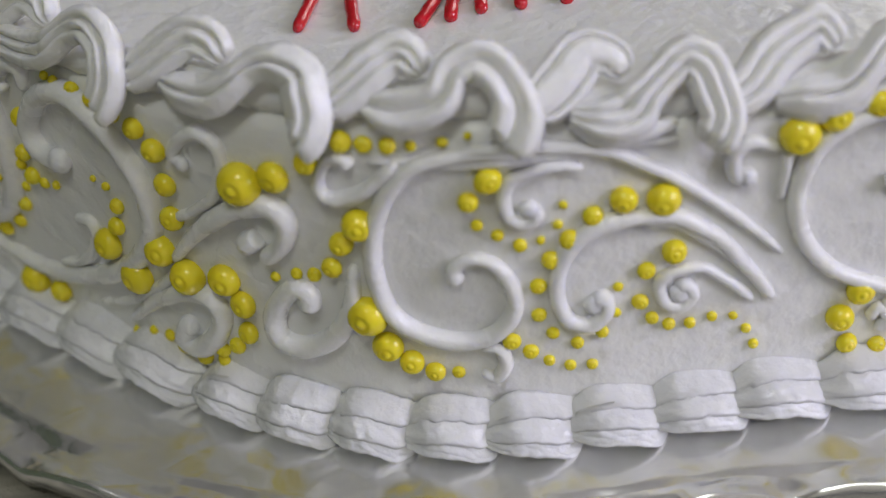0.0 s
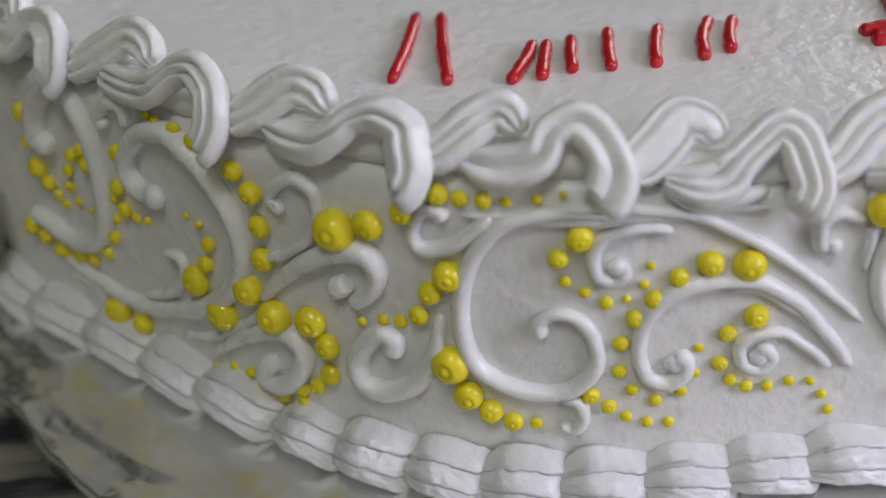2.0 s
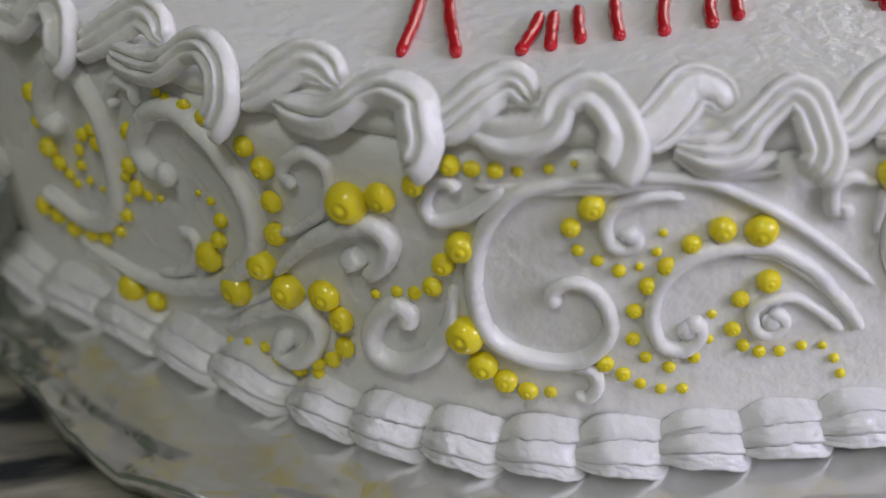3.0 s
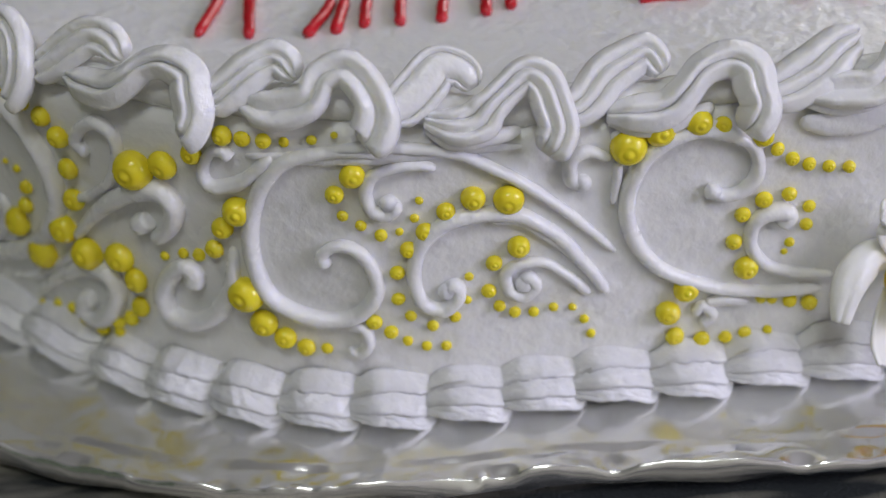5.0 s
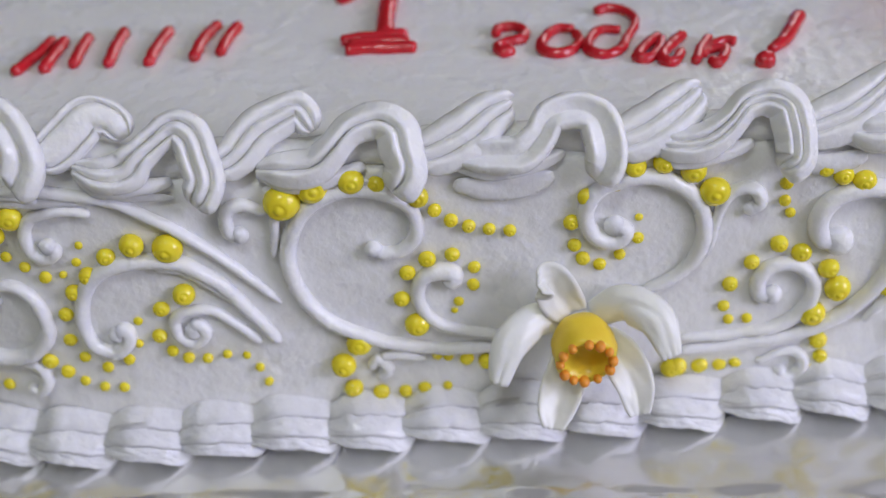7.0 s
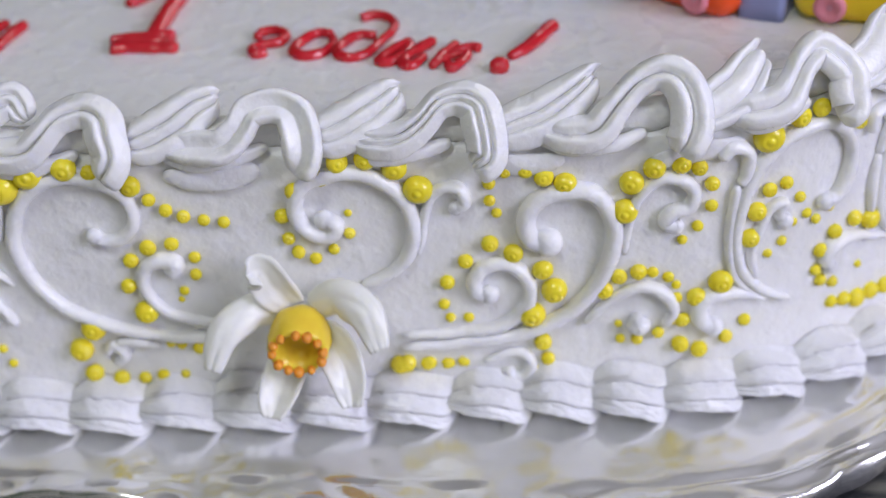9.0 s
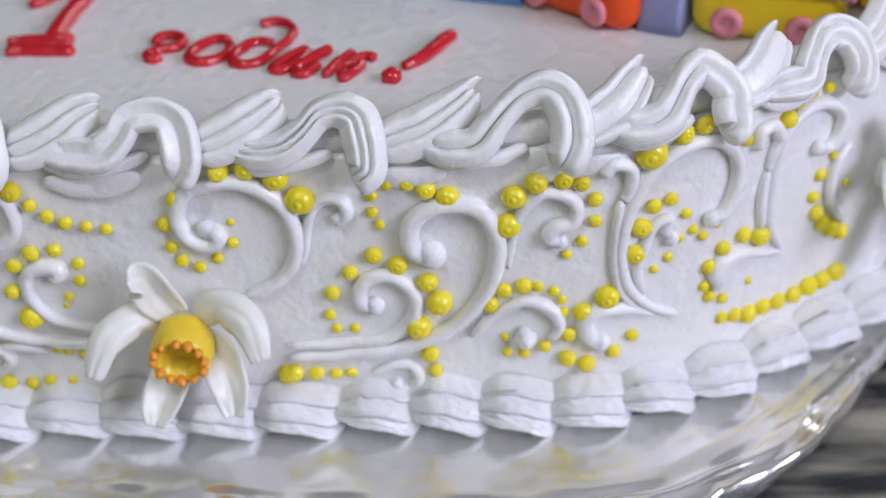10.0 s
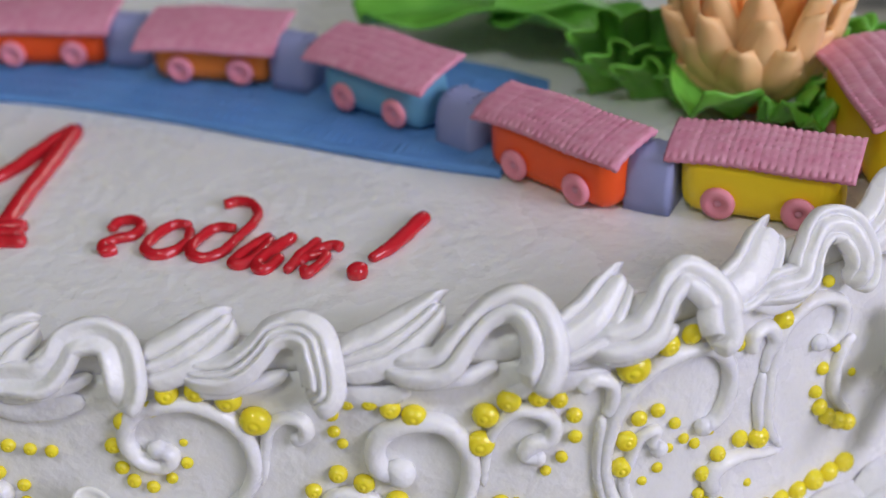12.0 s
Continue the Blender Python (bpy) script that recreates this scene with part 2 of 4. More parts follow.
def make_table():
    t = thing("table", pose(0, 0, 0), "table under a dark patterned cloth", "table")
    bm = bmesh.new()
    for i in range(41):
        for j in range(33):
            x, y = -0.8 + 1.5 * i / 40, -0.5 + 1.2 * j / 32
            bm.verts.new((x, y, 0.0015 * noise.noise((x * 9, y * 9, 0))))
    bm.verts.ensure_lookup_table()
    for i in range(40):
        for j in range(32):
            k = i * 33 + j
            bm.faces.new([bm.verts[q] for q in (k, k + 33, k + 34, k + 1)])
    part("tablecloth", bm, CLOTH, t, "dark cloth with pale flecks")
    bm = bmesh.new()
    box(bm, -0.8, 0.7, -0.5, 0.7, -0.035, -0.004)
    part("tabletop", bm, FLOOR_WOOD, t, smooth=False)
    for x in (-0.74, 0.64):
        for y in (-0.44, 0.64):
            bm = bmesh.new()
            box(bm, x - 0.03, x + 0.03, y - 0.03, y + 0.03, -0.75, -0.035)
            part("leg", bm, FLOOR_WOOD, t, smooth=False)


make_table()


def make_board():
    """A foil-wrapped cake board with a crumpled, ragged edge."""
    bm = bmesh.new()

    def wide(out):
        return [(x + out * w * math.sin(a), y - out * w * math.cos(a)) for u, x, y, a in EDGE[::2] for w in [float(np.interp(u, (-0.33, -0.298, -0.26, -0.236, -0.17, -0.11, -0.073, -0.045, -0.015, 0.014, 0.08, 0.14, 0.176, 0.223, 0.26), (0.65, 0.76, 0.98, 1.02, 0.78, 0.62, 0.65, 0.74, 0.82, 0.87, 1.0, 0.96, 0.74, 0.37, 0.33)))]]

    def wobble(out, z, amount, seed, zj):
        ring = []
        for (x, y), u in zip(wide(out), EDGE[::2, 0]):
            dz = zj * (noise.noise((x * 55, y * 55, seed + 3)) + 0.6 * (0.5 - abs(noise.noise((x * 130, y * 130, seed + 5)))))
            fold = 0.0016 * min(1.0, max(0.0, (u - 0.07) / 0.06)) * min(1.0, max(0.0, (out - 0.020) / 0.010))
            dz += fold * (noise.noise((out * 190, u * 22, 2.0)) + 0.4 * noise.noise((out * 420, u * 40, 7.0)))
            ring.append((x + amount * noise.noise((x * 40, y * 40, seed)), y + amount * noise.noise((x * 40, y * 40, seed + 9)), max(0.0022, z + dz)))
        return ring

    rings = [wobble(0.030, 0.0025, 0.003, 1, 0.0), wobble(0.041, 0.003, 0.003, 1, 0.0005), wobble(0.0462, 0.0045, 0.003, 2, 0.0015), wobble(0.0460, 0.0075, 0.0025, 3, 0.003)]
    rings += [wobble(0.0455 - 0.001 * i, BOARD - 0.0012, 0.0022, 3, 0.0036 - 0.00023 * i) for i in range(11)]
    rings += [wobble(o, BOARD - 0.0004, 0.001, 4, 0.0010) for o in (0.034, 0.032, 0.030, 0.028, 0.026, 0.024, 0.022, 0.020, 0.018, 0.015, 0.012, 0.008, 0.004)]
    rings.append(wobble(-0.02, BOARD - 0.001, 0, 4, 0))
    rows = skin(bm, rings)
    bm.faces.new(rows[-1])
    bm.faces.new(rows[0][::-1])
    b = tagged(part("cake_board", bm, FOIL), "silver foil-wrapped cake board with a crumpled edge", "cake board")
    return b


make_board()

# ---------------------------------------------------------------- cake
cake = thing("cake", pose(0, 0, BOARD), "white buttercream birthday cake with piped scrolls and yellow beads", "cake")
UP = Matrix.Translation((0, 0, -BOARD))


def cake_part(name, bm, mat, label=""):
    """A part of the cake given in world coordinates."""
    ob = part(name, bm, mat, cake, label)
    ob.matrix_basis = UP
    return ob


def make_body():
    bm = bmesh.new()
    prof = [(0.0, BOARD)] + [(0.0, BOARD + (TOP - 0.006 - BOARD) * k / 24) for k in range(1, 25)]
    prof += [(-0.006 + 0.006 * math.cos(a), TOP - 0.006 + 0.006 * math.sin(a)) for a in (0.4, 0.8, 1.2, 1.57)]
    prof += [(-0.012, TOP), (-0.02, TOP), (-0.03, TOP), (-0.045, TOP)]
    rings = []
    for out, z in prof:
        rings.append([(x, y, z + lift(u) * max(0.0, (z - 0.05) / (TOP - 0.05)) * max(0.0, 1 + out / 0.03)) for (x, y), u in zip(ring_at(out, 2), EDGE[::2, 0])])
    rows = skin(bm, rings)
    bm.faces.new(rows[-1])
    bm.faces.new(rows[0][::-1])
    for v in bm.verts:
        n = 0.0007 * noise.noise((v.co.x * 30, v.co.y * 30, v.co.z * 45))
        if v.co.z > TOP - 0.0005:
            v.co.z += n
        elif v.co.z > BOARD + 0.001:
            v.co.y -= n
    cake_part("body", bm, CREAM, "smooth white buttercream coat with spatula marks")


make_body()


def sheet(nu, nv, fn, thick=0.0011):
    """A thin curved leaf or petal from fn(s, w), s and w from 0 to 1 and -1 to 1, with real thickness."""
    bm = bmesh.new()
    front = [[Vector(fn(i / nu, -1 + 2 * j / nv)) for j in range(nv + 1)] for i in range(nu + 1)]
    top, low = [], []
    for i in range(nu + 1):
        a, b = [], []
        for j in range(nv + 1):
            du = front[min(i + 1, nu)][j] - front[max(i - 1, 0)][j]
            dv = front[i][min(j + 1, nv)] - front[i][max(j - 1, 0)]
            n = du.cross(dv)
            n = n.normalized() if n.length > 1e-12 else Vector((0, 0, 1))
            e = thick * (0.25 if i in (0, nu) or j in (0, nv) else 0.5)
            a.append(bm.verts.new(front[i][j] + n * e))
            b.append(bm.verts.new(front[i][j] - n * e))
        top.append(a)
        low.append(b)
    for i in range(nu):
        for j in range(nv):
            bm.faces.new((top[i][j], top[i + 1][j], top[i + 1][j + 1], top[i][j + 1]))
            bm.faces.new((low[i][j], low[i][j + 1], low[i + 1][j + 1], low[i + 1][j]))
    rim = [(i, 0) for i in range(nu)] + [(nu, j) for j in range(nv)] + [(i, nv) for i in range(nu, 0, -1)] + [(0, j) for j in range(nv, 0, -1)]
    for (a, b), (c, d) in zip(rim, rim[1:] + rim[:1]):
        bm.faces.new((top[a][b], low[a][b], low[c][d], top[c][d]))
    return bm


def make_shells():
    """Piped shells along the foot: each a fan of overlapping bands, narrow where it begins, blunt where it ends in a small tail."""
    protos = []
    for k in range(5):
        rnd = random.Random(k)
        edges = (0.0, 0.20 + rnd.uniform(-0.02, 0.03), 0.53 + rnd.uniform(-0.04, 0.04), 0.9)
        dip, peak = rnd.uniform(0.0072, 0.0090), rnd.uniform(0.42, 0.50)

        def fn(h, s, k=k, edges=edges, dip=dip, peak=peak):
            q, hh = (s + 1) / 2, min(1.0, h / 0.9)
            b = 0 if hh * 0.9 < edges[1] else 1 if hh * 0.9 < edges[2] else 2
            lip = ((hh * 0.9 - edges[b]) / (edges[b + 1] - edges[b])) ** 0.8
            dome = math.sin(math.pi * min(0.5, 0.03 + 0.47 * q / peak)) ** 1.1
            right = max(0.0, (q - peak) / (1 - peak))
            blunt = math.sqrt(max(0.0, 1 - max(0.0, (q - 0.76) / 0.24) ** 2))
            deep = (0.0035 + 0.0100 * math.sin(math.pi * min(0.5, 0.56 * hh + 0.03))) * min(1.0, hh * 6 + 0.05) ** 0.6
            deep = (deep - 0.0021 * (1 - lip) * min(1.0, b)) * (0.45 + 0.55 * dome) * (1 - 0.18 * right ** 2) * (0.2 + 0.8 * blunt)
            fan = 0.0084 * (1 - hh) ** 0.95 + 0.0044 * (1 - 0.2 * lip)
            z = 0.0030 + (fan - 0.0030) * (0.12 + 0.88 * dome) - dip * right ** 1.5 * (0.45 + 0.40 * hh)
            x = 0.0128 * s + (0.0016 * lip - 0.0006) * q
            under = max(0.0, (h - 0.9) / 0.1)
            z, deep = z * (1 - under), deep * (1 - 0.6 * under ** 0.7)
            n = Vector((h * 7, s * 4, k * 5.0))
            return (x + 0.0004 * noise.noise(n), 0.0020 - deep + 0.0005 * noise.noise(n * 1.7), max(-0.0008, z + 0.0004 * noise.noise(n + Vector((0, 9, 0)))))

        protos.append(sheet(60, 30, fn, 0.0006))
    obs = []
    for i in range(34):
        end = float(np.interp(i - 5, (-5, 0, 3, 7, 10, 13, 16, 20, 28), (-392, -263, -188.7, -110.2, -50, 13, 78, 155, 315)))
        nxt = float(np.interp(i - 4, (-5, 0, 3, 7, 10, 13, 16, 20, 28), (-392, -263, -188.7, -110.2, -50, 13, 78, 155, 315)))
        k = (i * 3) % 5
        wide = (nxt - end) / 20.6
        m = UP @ wall_pose((end - 11.2 * wide) / 1000, BOARD + 0.0008) @ pose(0, -0.001, 0, random.uniform(-4, 4), random.uniform(-3, 3), 3 + random.uniform(-4, 4)) @ Matrix.Diagonal((wide * random.uniform(1.0, 1.08), 1, random.uniform(0.94, 1.08), 1))
        if i < 5:
            ob = part("shell", protos[k], CREAM_PIPED, cake, "ribbed white cream shell at the foot")
            obs.append((k, ob))
            ob.matrix_basis = m
        else:
            again("shell", dict(obs)[k], m, cake)


make_shells()


def ribbon(u, path, halves, thick, ribs, start=0.4, blunt=3.0, fray=0.0, seed=0):
    """A ribbed band of cream on the top edge: path along the wall, up the sloping face and off it, in millimetres."""
    rnd = random.Random(seed)
    n = 9 * len(path)
    line = spline(path, n)
    half = spline([(h,) for h in halves], n)[:, 0]
    run = np.concatenate([[0], np.cumsum(np.linalg.norm(np.diff(line, axis=0), axis=1))])
    torn = [rnd.uniform(0.1, 0.6) for _ in range(ribs - 1)] + [1.0]
    tops, lows, uneven = 12 * ribs + 1, 8, rnd.uniform(-0.3, 0.3)
    bm = bmesh.new()
    rings = []
    for i in range(n):
        t = line[min(i + 1, n - 1)] - line[max(i - 1, 0)]
        t = t / np.linalg.norm(t)
        w = np.array((-t[1], t[0], 0.0)) / max(0.2, math.hypot(t[0], t[1]))
        left, done = run[-1] - run[i], run[i]
        close = math.sqrt(max(0.04, 1 - max(0.0, 1 - left / blunt) ** 2)) if blunt else 1.0
        close *= start + (1 - start) * min(1.0, done / 5)
        pull = max(0.0, 1 - left / 9) ** 1.5 * fray
        ring = []
        for j in range(tops + lows):
            if j < tops:
                q = -1 + 2 * j / (tops - 1)
                g = (q + 1) / 2
                g += uneven * math.sin(math.pi * g) * math.cos(math.pi * g)
                k = min(ribs - 1, int(g * ribs))
                rib = math.sin(math.pi * min(1.0, max(0.0, g * ribs - k))) ** 0.5 * (0.80 + 0.20 * (g * ribs - k))
                e = thick * close * (0.10 + 0.52 * rib) * (1 - 0.35 * q * q)
                ext = pull * torn[k] * rib
            else:
                q = 1 - 2 * (j - tops + 1) / (lows + 1)
                e = -thick * 0.45 * close * math.sqrt(1 - q * q)
                ext = 0.0
            p = line[i] + w * half[i] * (0.35 + 0.65 * close if blunt else close) * q + t * ext + np.array((0, 0, e))
            c = on_wall((u + p[0]) / 1000, TOP + lift((u + p[0]) / 1000) + (0.82 * p[1] + 0.57 * p[2]) / 1000, (3.0 - 0.57 * p[1] + 0.82 * p[2]) / 1000)
            ring.append(bm.verts.new(c + Vector((0, 0, 0.0003 * noise.noise(c * 260)))))
        rings.append(ring)
    for a, b in zip(rings, rings[1:]):
        for j in range(len(a)):
            bm.faces.new((a[j], a[(j + 1) % len(a)], b[(j + 1) % len(a)], b[j]))
    bm.faces.new(rings[0][::-1])
    bm.faces.new(rings[-1])
    return bm


def make_border():
    """A ribbed band of cream that swings over the top edge: arches that hang down in front, plumes that stand up between them."""
    arch = ((-34, 3.4, -1.0), (-26, 2.4, 0.0), (-19.5, 3.0, 0.8), (-15.0, 6.8, 1.6), (-11.0, 11.0, 2.0), (-5.4, 12.8, 2.4), (-0.4, 10.6, 2.8), (1.4, 5.8, 2.8), (1.6, 1.0, 1.8), (0.8, -2.6, 0.6), (-1.5, -4.4, -0.6))
    arch_half = (3.6, 4.8, 4.8, 4.0, 4.3, 4.9, 5.3, 5.3, 5.2, 4.8)
    plume = ((2, 3.6, -3.0), (9, 5.4, -1.4), (16, 8.0, -0.8), (22.5, 12.4, -1.2), (27, 16.0, -2.0))
    curl = ((2, 3.5, -2.4), (9, 6.4, -1.0), (15, 12.0, -0.2), (20.5, 15.6, -0.4), (25.5, 15.4, -0.6), (28.4, 11.0, -1.0))
    drapes = (-372, -324, -276, -215, -162, -118, -75, -26, 23, 69, 119, 161, 204, 244, 286)
    for i, u in enumerate(drapes[1:-1], 1):
        before, after = (u - drapes[i - 1]) / 48, (drapes[i + 1] - u) / 48
        rnd = random.Random(40 + i)
        tall = float(np.interp(u, (-60, -20, 80, 120, 155), (1.06, 1.0, 1.0, 1.22, 1.0)))
        jig = lambda rows, k, tall=tall: [(a * k + rnd.uniform(-0.7, 0.7), b * (tall if b > 3 else 1.0) + rnd.uniform(-0.6, 0.6), c + rnd.uniform(-0.3, 0.3)) for a, b, c in rows]
        cake_part("swirl", ribbon(u, jig([(a, b + (1.8 if u < -100 and a < -16 else 0.0), c) for a, b, c in arch], before), [h * rnd.uniform(0.95, 1.08) for h in arch_half], 7.0, 2 if i % 3 else 3, seed=i), CREAM_PIPED, "ribbed white cream arch hanging over the top edge")
        lip = ((-34, 1.0, -2.2), (-26, -1.0, -1.8), (-17, -0.4, -1.9), (-8, 2.4, -2.6))
        if u > -100:
            cake_part("lip", ribbon(u, jig(lip, before), (1.4, 2.2, 2.2, 1.6), 3.2, 1, seed=i), CREAM_PIPED, "flat lip of white cream under the arch")
        if u < -60:
            cake_part("plume", ribbon(u, jig(curl, after), (3.6, 5.2, 5.6, 5.2, 4.8, 3.6), 6.4, 3, seed=90 + i), CREAM_PIPED, "rounded curl of ribbed white cream")
        else:
            cake_part("plume", ribbon(u, jig(plume, after, 1.0), (4.4, 6.4, 6.8, 6.0, 4.2), 6.6, 3, blunt=1.6, fray=2.2 if u < 60 else 4.5, seed=90 + i), CREAM_PIPED, "torn plume of ribbed white cream")
    bm = bmesh.new()
    core = [on_wall(u / 1000, TOP + lift(u / 1000) + 0.0022 + 0.0012 * noise.noise((u * 0.05, 3.0, 0)), -0.0060 + 0.001 * noise.noise((u * 0.07, 0, 8.0))) for u in range(-340, 270, 3)]
    sweep(bm, core, [0.0045 + 0.0010 * noise.noise((k * 0.35, 0, 1.0)) for k in range(len(core))], 16, up=(0, 0, 1))
    cake_part("bead_of_cream", bm, CREAM_PIPED, "smooth bead of white cream behind the swirls")


make_border()


def scroll(points, widths, flat=1.15):
    """A scroll piped on the side, through points given along the wall and up, in millimetres, with its widths."""
    n = 7 * len(points)
    path = spline(points, n) / 1000
    knob = widths[0] if len(widths) > 3 and widths[0] > 1.25 * widths[2] else 0
    rad = spline([(w,) for w in ((widths[2], min(widths[1], widths[2] * 1.1), *widths[2:]) if knob else widths)], n)[:, 0] / 2000
    rad[0] *= 0.55
    rad[-1] *= 0.45
    rad[1] *= 0.9
    rad[-2] *= 0.8
    bm = bmesh.new()
    sweep(bm, [(u, 0, z) for u, z in path], rad, 14, up=(0, -1, 0), flat=flat)
    if knob:
        ball = bmesh.ops.create_uvsphere(bm, u_segments=18, v_segments=12, radius=knob / 2000 * 0.78)
        bmesh.ops.rotate(bm, verts=ball["verts"], matrix=Matrix.Rotation(math.pi / 2, 3, "X"))
        for v in ball["verts"]:
            v.co = Vector((v.co.x + path[1][0], v.co.y * 0.85 - 0.0004, v.co.z + path[1][1]))
    for v in bm.verts:
        p = on_wall(v.co.x, v.co.z, 0.0007 - v.co.y)
        v.co = p + Vector((0, 0.00045 * noise.noise(p * 140), 0.0004 * noise.noise(p * 170 + Vector((5, 0, 0)))))
    cake_part("scroll", bm, CREAM_PIPED, "raised white cream scroll" if flat > 1 else "smear of white cream")


BEADS = []


def make_bead_meshes():
    """Domes with the small peak that the nozzle leaves."""
    for k in range(4):
        rnd = random.Random(70 + k)
        bm = bmesh.new()
        prof = [(0.80, -0.45), (0.96, -0.2), (1.0, 0.1), (0.93, 0.40), (0.78, 0.66), (0.58, 0.84), (0.46, 0.91), (0.38, 0.88), (0.28, 0.89), (0.20, 0.97), (0.11, 1.04), (0.03, 1.06)]
        ox, oy = rnd.uniform(-0.15, 0.15), rnd.uniform(-0.15, 0.15)
        rings = []
        for r, h in prof:
            off = max(0.0, h - 0.6) * 1.6
            rings.append([bm.verts.new((r * math.cos(a) + ox * off, -h * 0.92, r * math.sin(a) + oy * off - 0.04 * h)) for a in [2 * math.pi * j / 18 for j in range(18)]])
        for a, b in zip(rings, rings[1:]):
            for j in range(18):
                bm.faces.new((a[j], a[(j + 1) % 18], b[(j + 1) % 18], b[j]))
        bm.faces.new(rings[-1])
        ob = part("bead", bm, YELLOW)
        BEADS.append(ob.data)
        bpy.data.objects.remove(ob)


make_bead_meshes()


def beads(rows):
    """Yellow beads: place along the wall, height and width in millimetres."""
    for u, z, d in rows:
        ob = new("bead", random.choice(BEADS))
        ob.parent = cake
        r = d / 2000 * (1.25 if u < -140 else 1.1)
        ob.matrix_basis = UP @ wall_pose(u / 1000, z / 1000, r * 0.25) @ pose(0, 0, 0, random.uniform(-14, 10), random.uniform(0, 360), random.uniform(-10, 10)) @ Matrix.Diagonal((r, r * random.uniform(0.85, 1.05), r, 1))
        if d > 5:
            ob["label"] = "large yellow icing bead"


scroll([(-287.4, 77.7), (-293.9, 80.3), (-290.2, 91.1), (-279.6, 99), (-272.1, 95.1), (-268.3, 85), (-268.1, 71.7), (-270.6, 59.9), (-277.9, 49.8), (-289.4, 46.2), (-300.1, 49), (-308.2, 50.3)], (7, 6.5, 6, 6, 6, 5))
scroll([(-244.3, 74.9), (-252.3, 75.8), (-254.2, 83.1), (-246.8, 92.8), (-235.8, 97.1), (-224.7, 92.2), (-216.3, 82.2), (-213.5, 70.5), (-217.6, 58.5), (-229.8, 46.5), (-247, 37.5), (-265, 33.2), (-280.9, 34.4), (-296.6, 37.6)], (9, 6, 6, 6, 6, 5, 4))
scroll([(-219.9, 55.9), (-234, 43.4), (-250.2, 34.7), (-270.2, 28.8)], (2.5, 3, 2))
scroll([(-294.9, 31.6), (-285.6, 32), (-281.1, 26.6)], (3, 3.5, 2.5))
scroll([(-245.8, 56.9), (-240.3, 56.5), (-241.5, 49.9), (-249.2, 41.9), (-260.7, 37.5)], (4, 3.5, 3, 2.5))
scroll([(-198.3, 85.8), (-200.6, 88.3), (-197.2, 93.2), (-191.6, 95.8), (-187.1, 92.7), (-187.8, 85.1), (-192.4, 77.5), (-199.3, 72.4), (-205.6, 68.9)], (5, 3.5, 3.5, 3, 2.5))
scroll([(-210.1, 55), (-200.7, 65.1), (-191.7, 72.3), (-182.2, 77.5), (-175.3, 78.1), (-172.8, 73.2), (-175.9, 66.5), (-181.4, 62.3)], (3, 5, 6, 5.5, 4))
scroll([(-181.2, 68.6), (-184.4, 66.2), (-184, 63.8)], (5, 6, 4))
scroll([(-235, 27), (-222.4, 37.6), (-210.5, 44.5), (-201.7, 46.2), (-198.4, 41.4), (-202.4, 32.9), (-209.2, 27.1), (-214, 28.2), (-211.9, 33.3), (-208.8, 33.8)], (3, 5, 5.5, 6, 6, 5))
scroll([(-247.4, 28.2), (-231.9, 34.6), (-217.4, 44.9), (-208.6, 53.2)], (2, 3, 2.5))
scroll([(-171.6, 49.3), (-170.7, 53.3), (-173.5, 54.8), (-178.6, 50.8), (-182.1, 44), (-180.9, 37.9), (-174.7, 36.6), (-167.5, 40.1), (-162.3, 46.7), (-159.3, 55), (-157.8, 63.4)], (6, 5.5, 6, 6, 5, 3))
scroll([(-154.2, 90.9), (-155.7, 92.6), (-159.3, 92), (-162.3, 86.5), (-161.4, 82.4), (-156.6, 82.2), (-151.1, 84.9), (-143.2, 92)], (4, 3, 3.5, 4, 3.5))
scroll([(-259.4, 91.8), (-261.9, 94.5), (-256.5, 100), (-251, 99.9), (-251.5, 94)], (4, 4, 4, 3))
scroll([(-133.7, 59), (-134.1, 62.4), (-130.5, 65.3), (-125.4, 64.4), (-121.7, 58.1), (-121.2, 50.8), (-125.3, 44.4), (-132.4, 41.8), (-142.1, 43.2), (-149.7, 48.7), (-152.7, 58.5), (-152.2, 69.3), (-148.3, 80.9), (-141.4, 89.6), (-132.5, 92.6), (-123.5, 92.9), (-114.7, 91.9)], (4.5, 3.2, 4, 4.5, 4.8, 4.8, 4.5, 3.5, 2))
scroll([(-134.6, 92.6), (-124.7, 94.2), (-113.8, 94.1), (-99.2, 91), (-85.9, 83.2), (-72.5, 71.4), (-59.2, 56.9)], (1.5, 3, 3.2, 3.2, 3, 2.4))
scroll([(-115.8, 78.4), (-114.1, 76.6), (-116.7, 74.6), (-120, 76.4), (-121, 81.5), (-118.8, 86.4), (-113.8, 88.2), (-107.6, 88.6), (-103.3, 87.2)], (6, 4, 3.5, 3, 2.5))
scroll([(-103.5, 49.6), (-100.6, 51.1), (-100.7, 47.1), (-104.8, 43.8), (-109.6, 46.9), (-111.3, 54.9), (-108.2, 65.4), (-100.9, 71.2), (-92.3, 72.5), (-82.5, 70.5), (-74.2, 63.8), (-66.6, 53), (-61, 43.6)], (6, 5, 4, 4.2, 4.2, 4, 3.2))
scroll([(-90.4, 69.7), (-82.6, 68.4), (-74.4, 61.2), (-66.9, 52.7)], (2, 2.5, 1.8))
scroll([(-83.3, 49.2), (-81.7, 51.4), (-80.1, 48.4), (-83.2, 45.7), (-86.8, 47.8), (-87.5, 53), (-83.7, 55.8), (-77.5, 55.5), (-71.9, 51), (-65.9, 44.1)], (6, 5, 3.5, 3, 2.6))
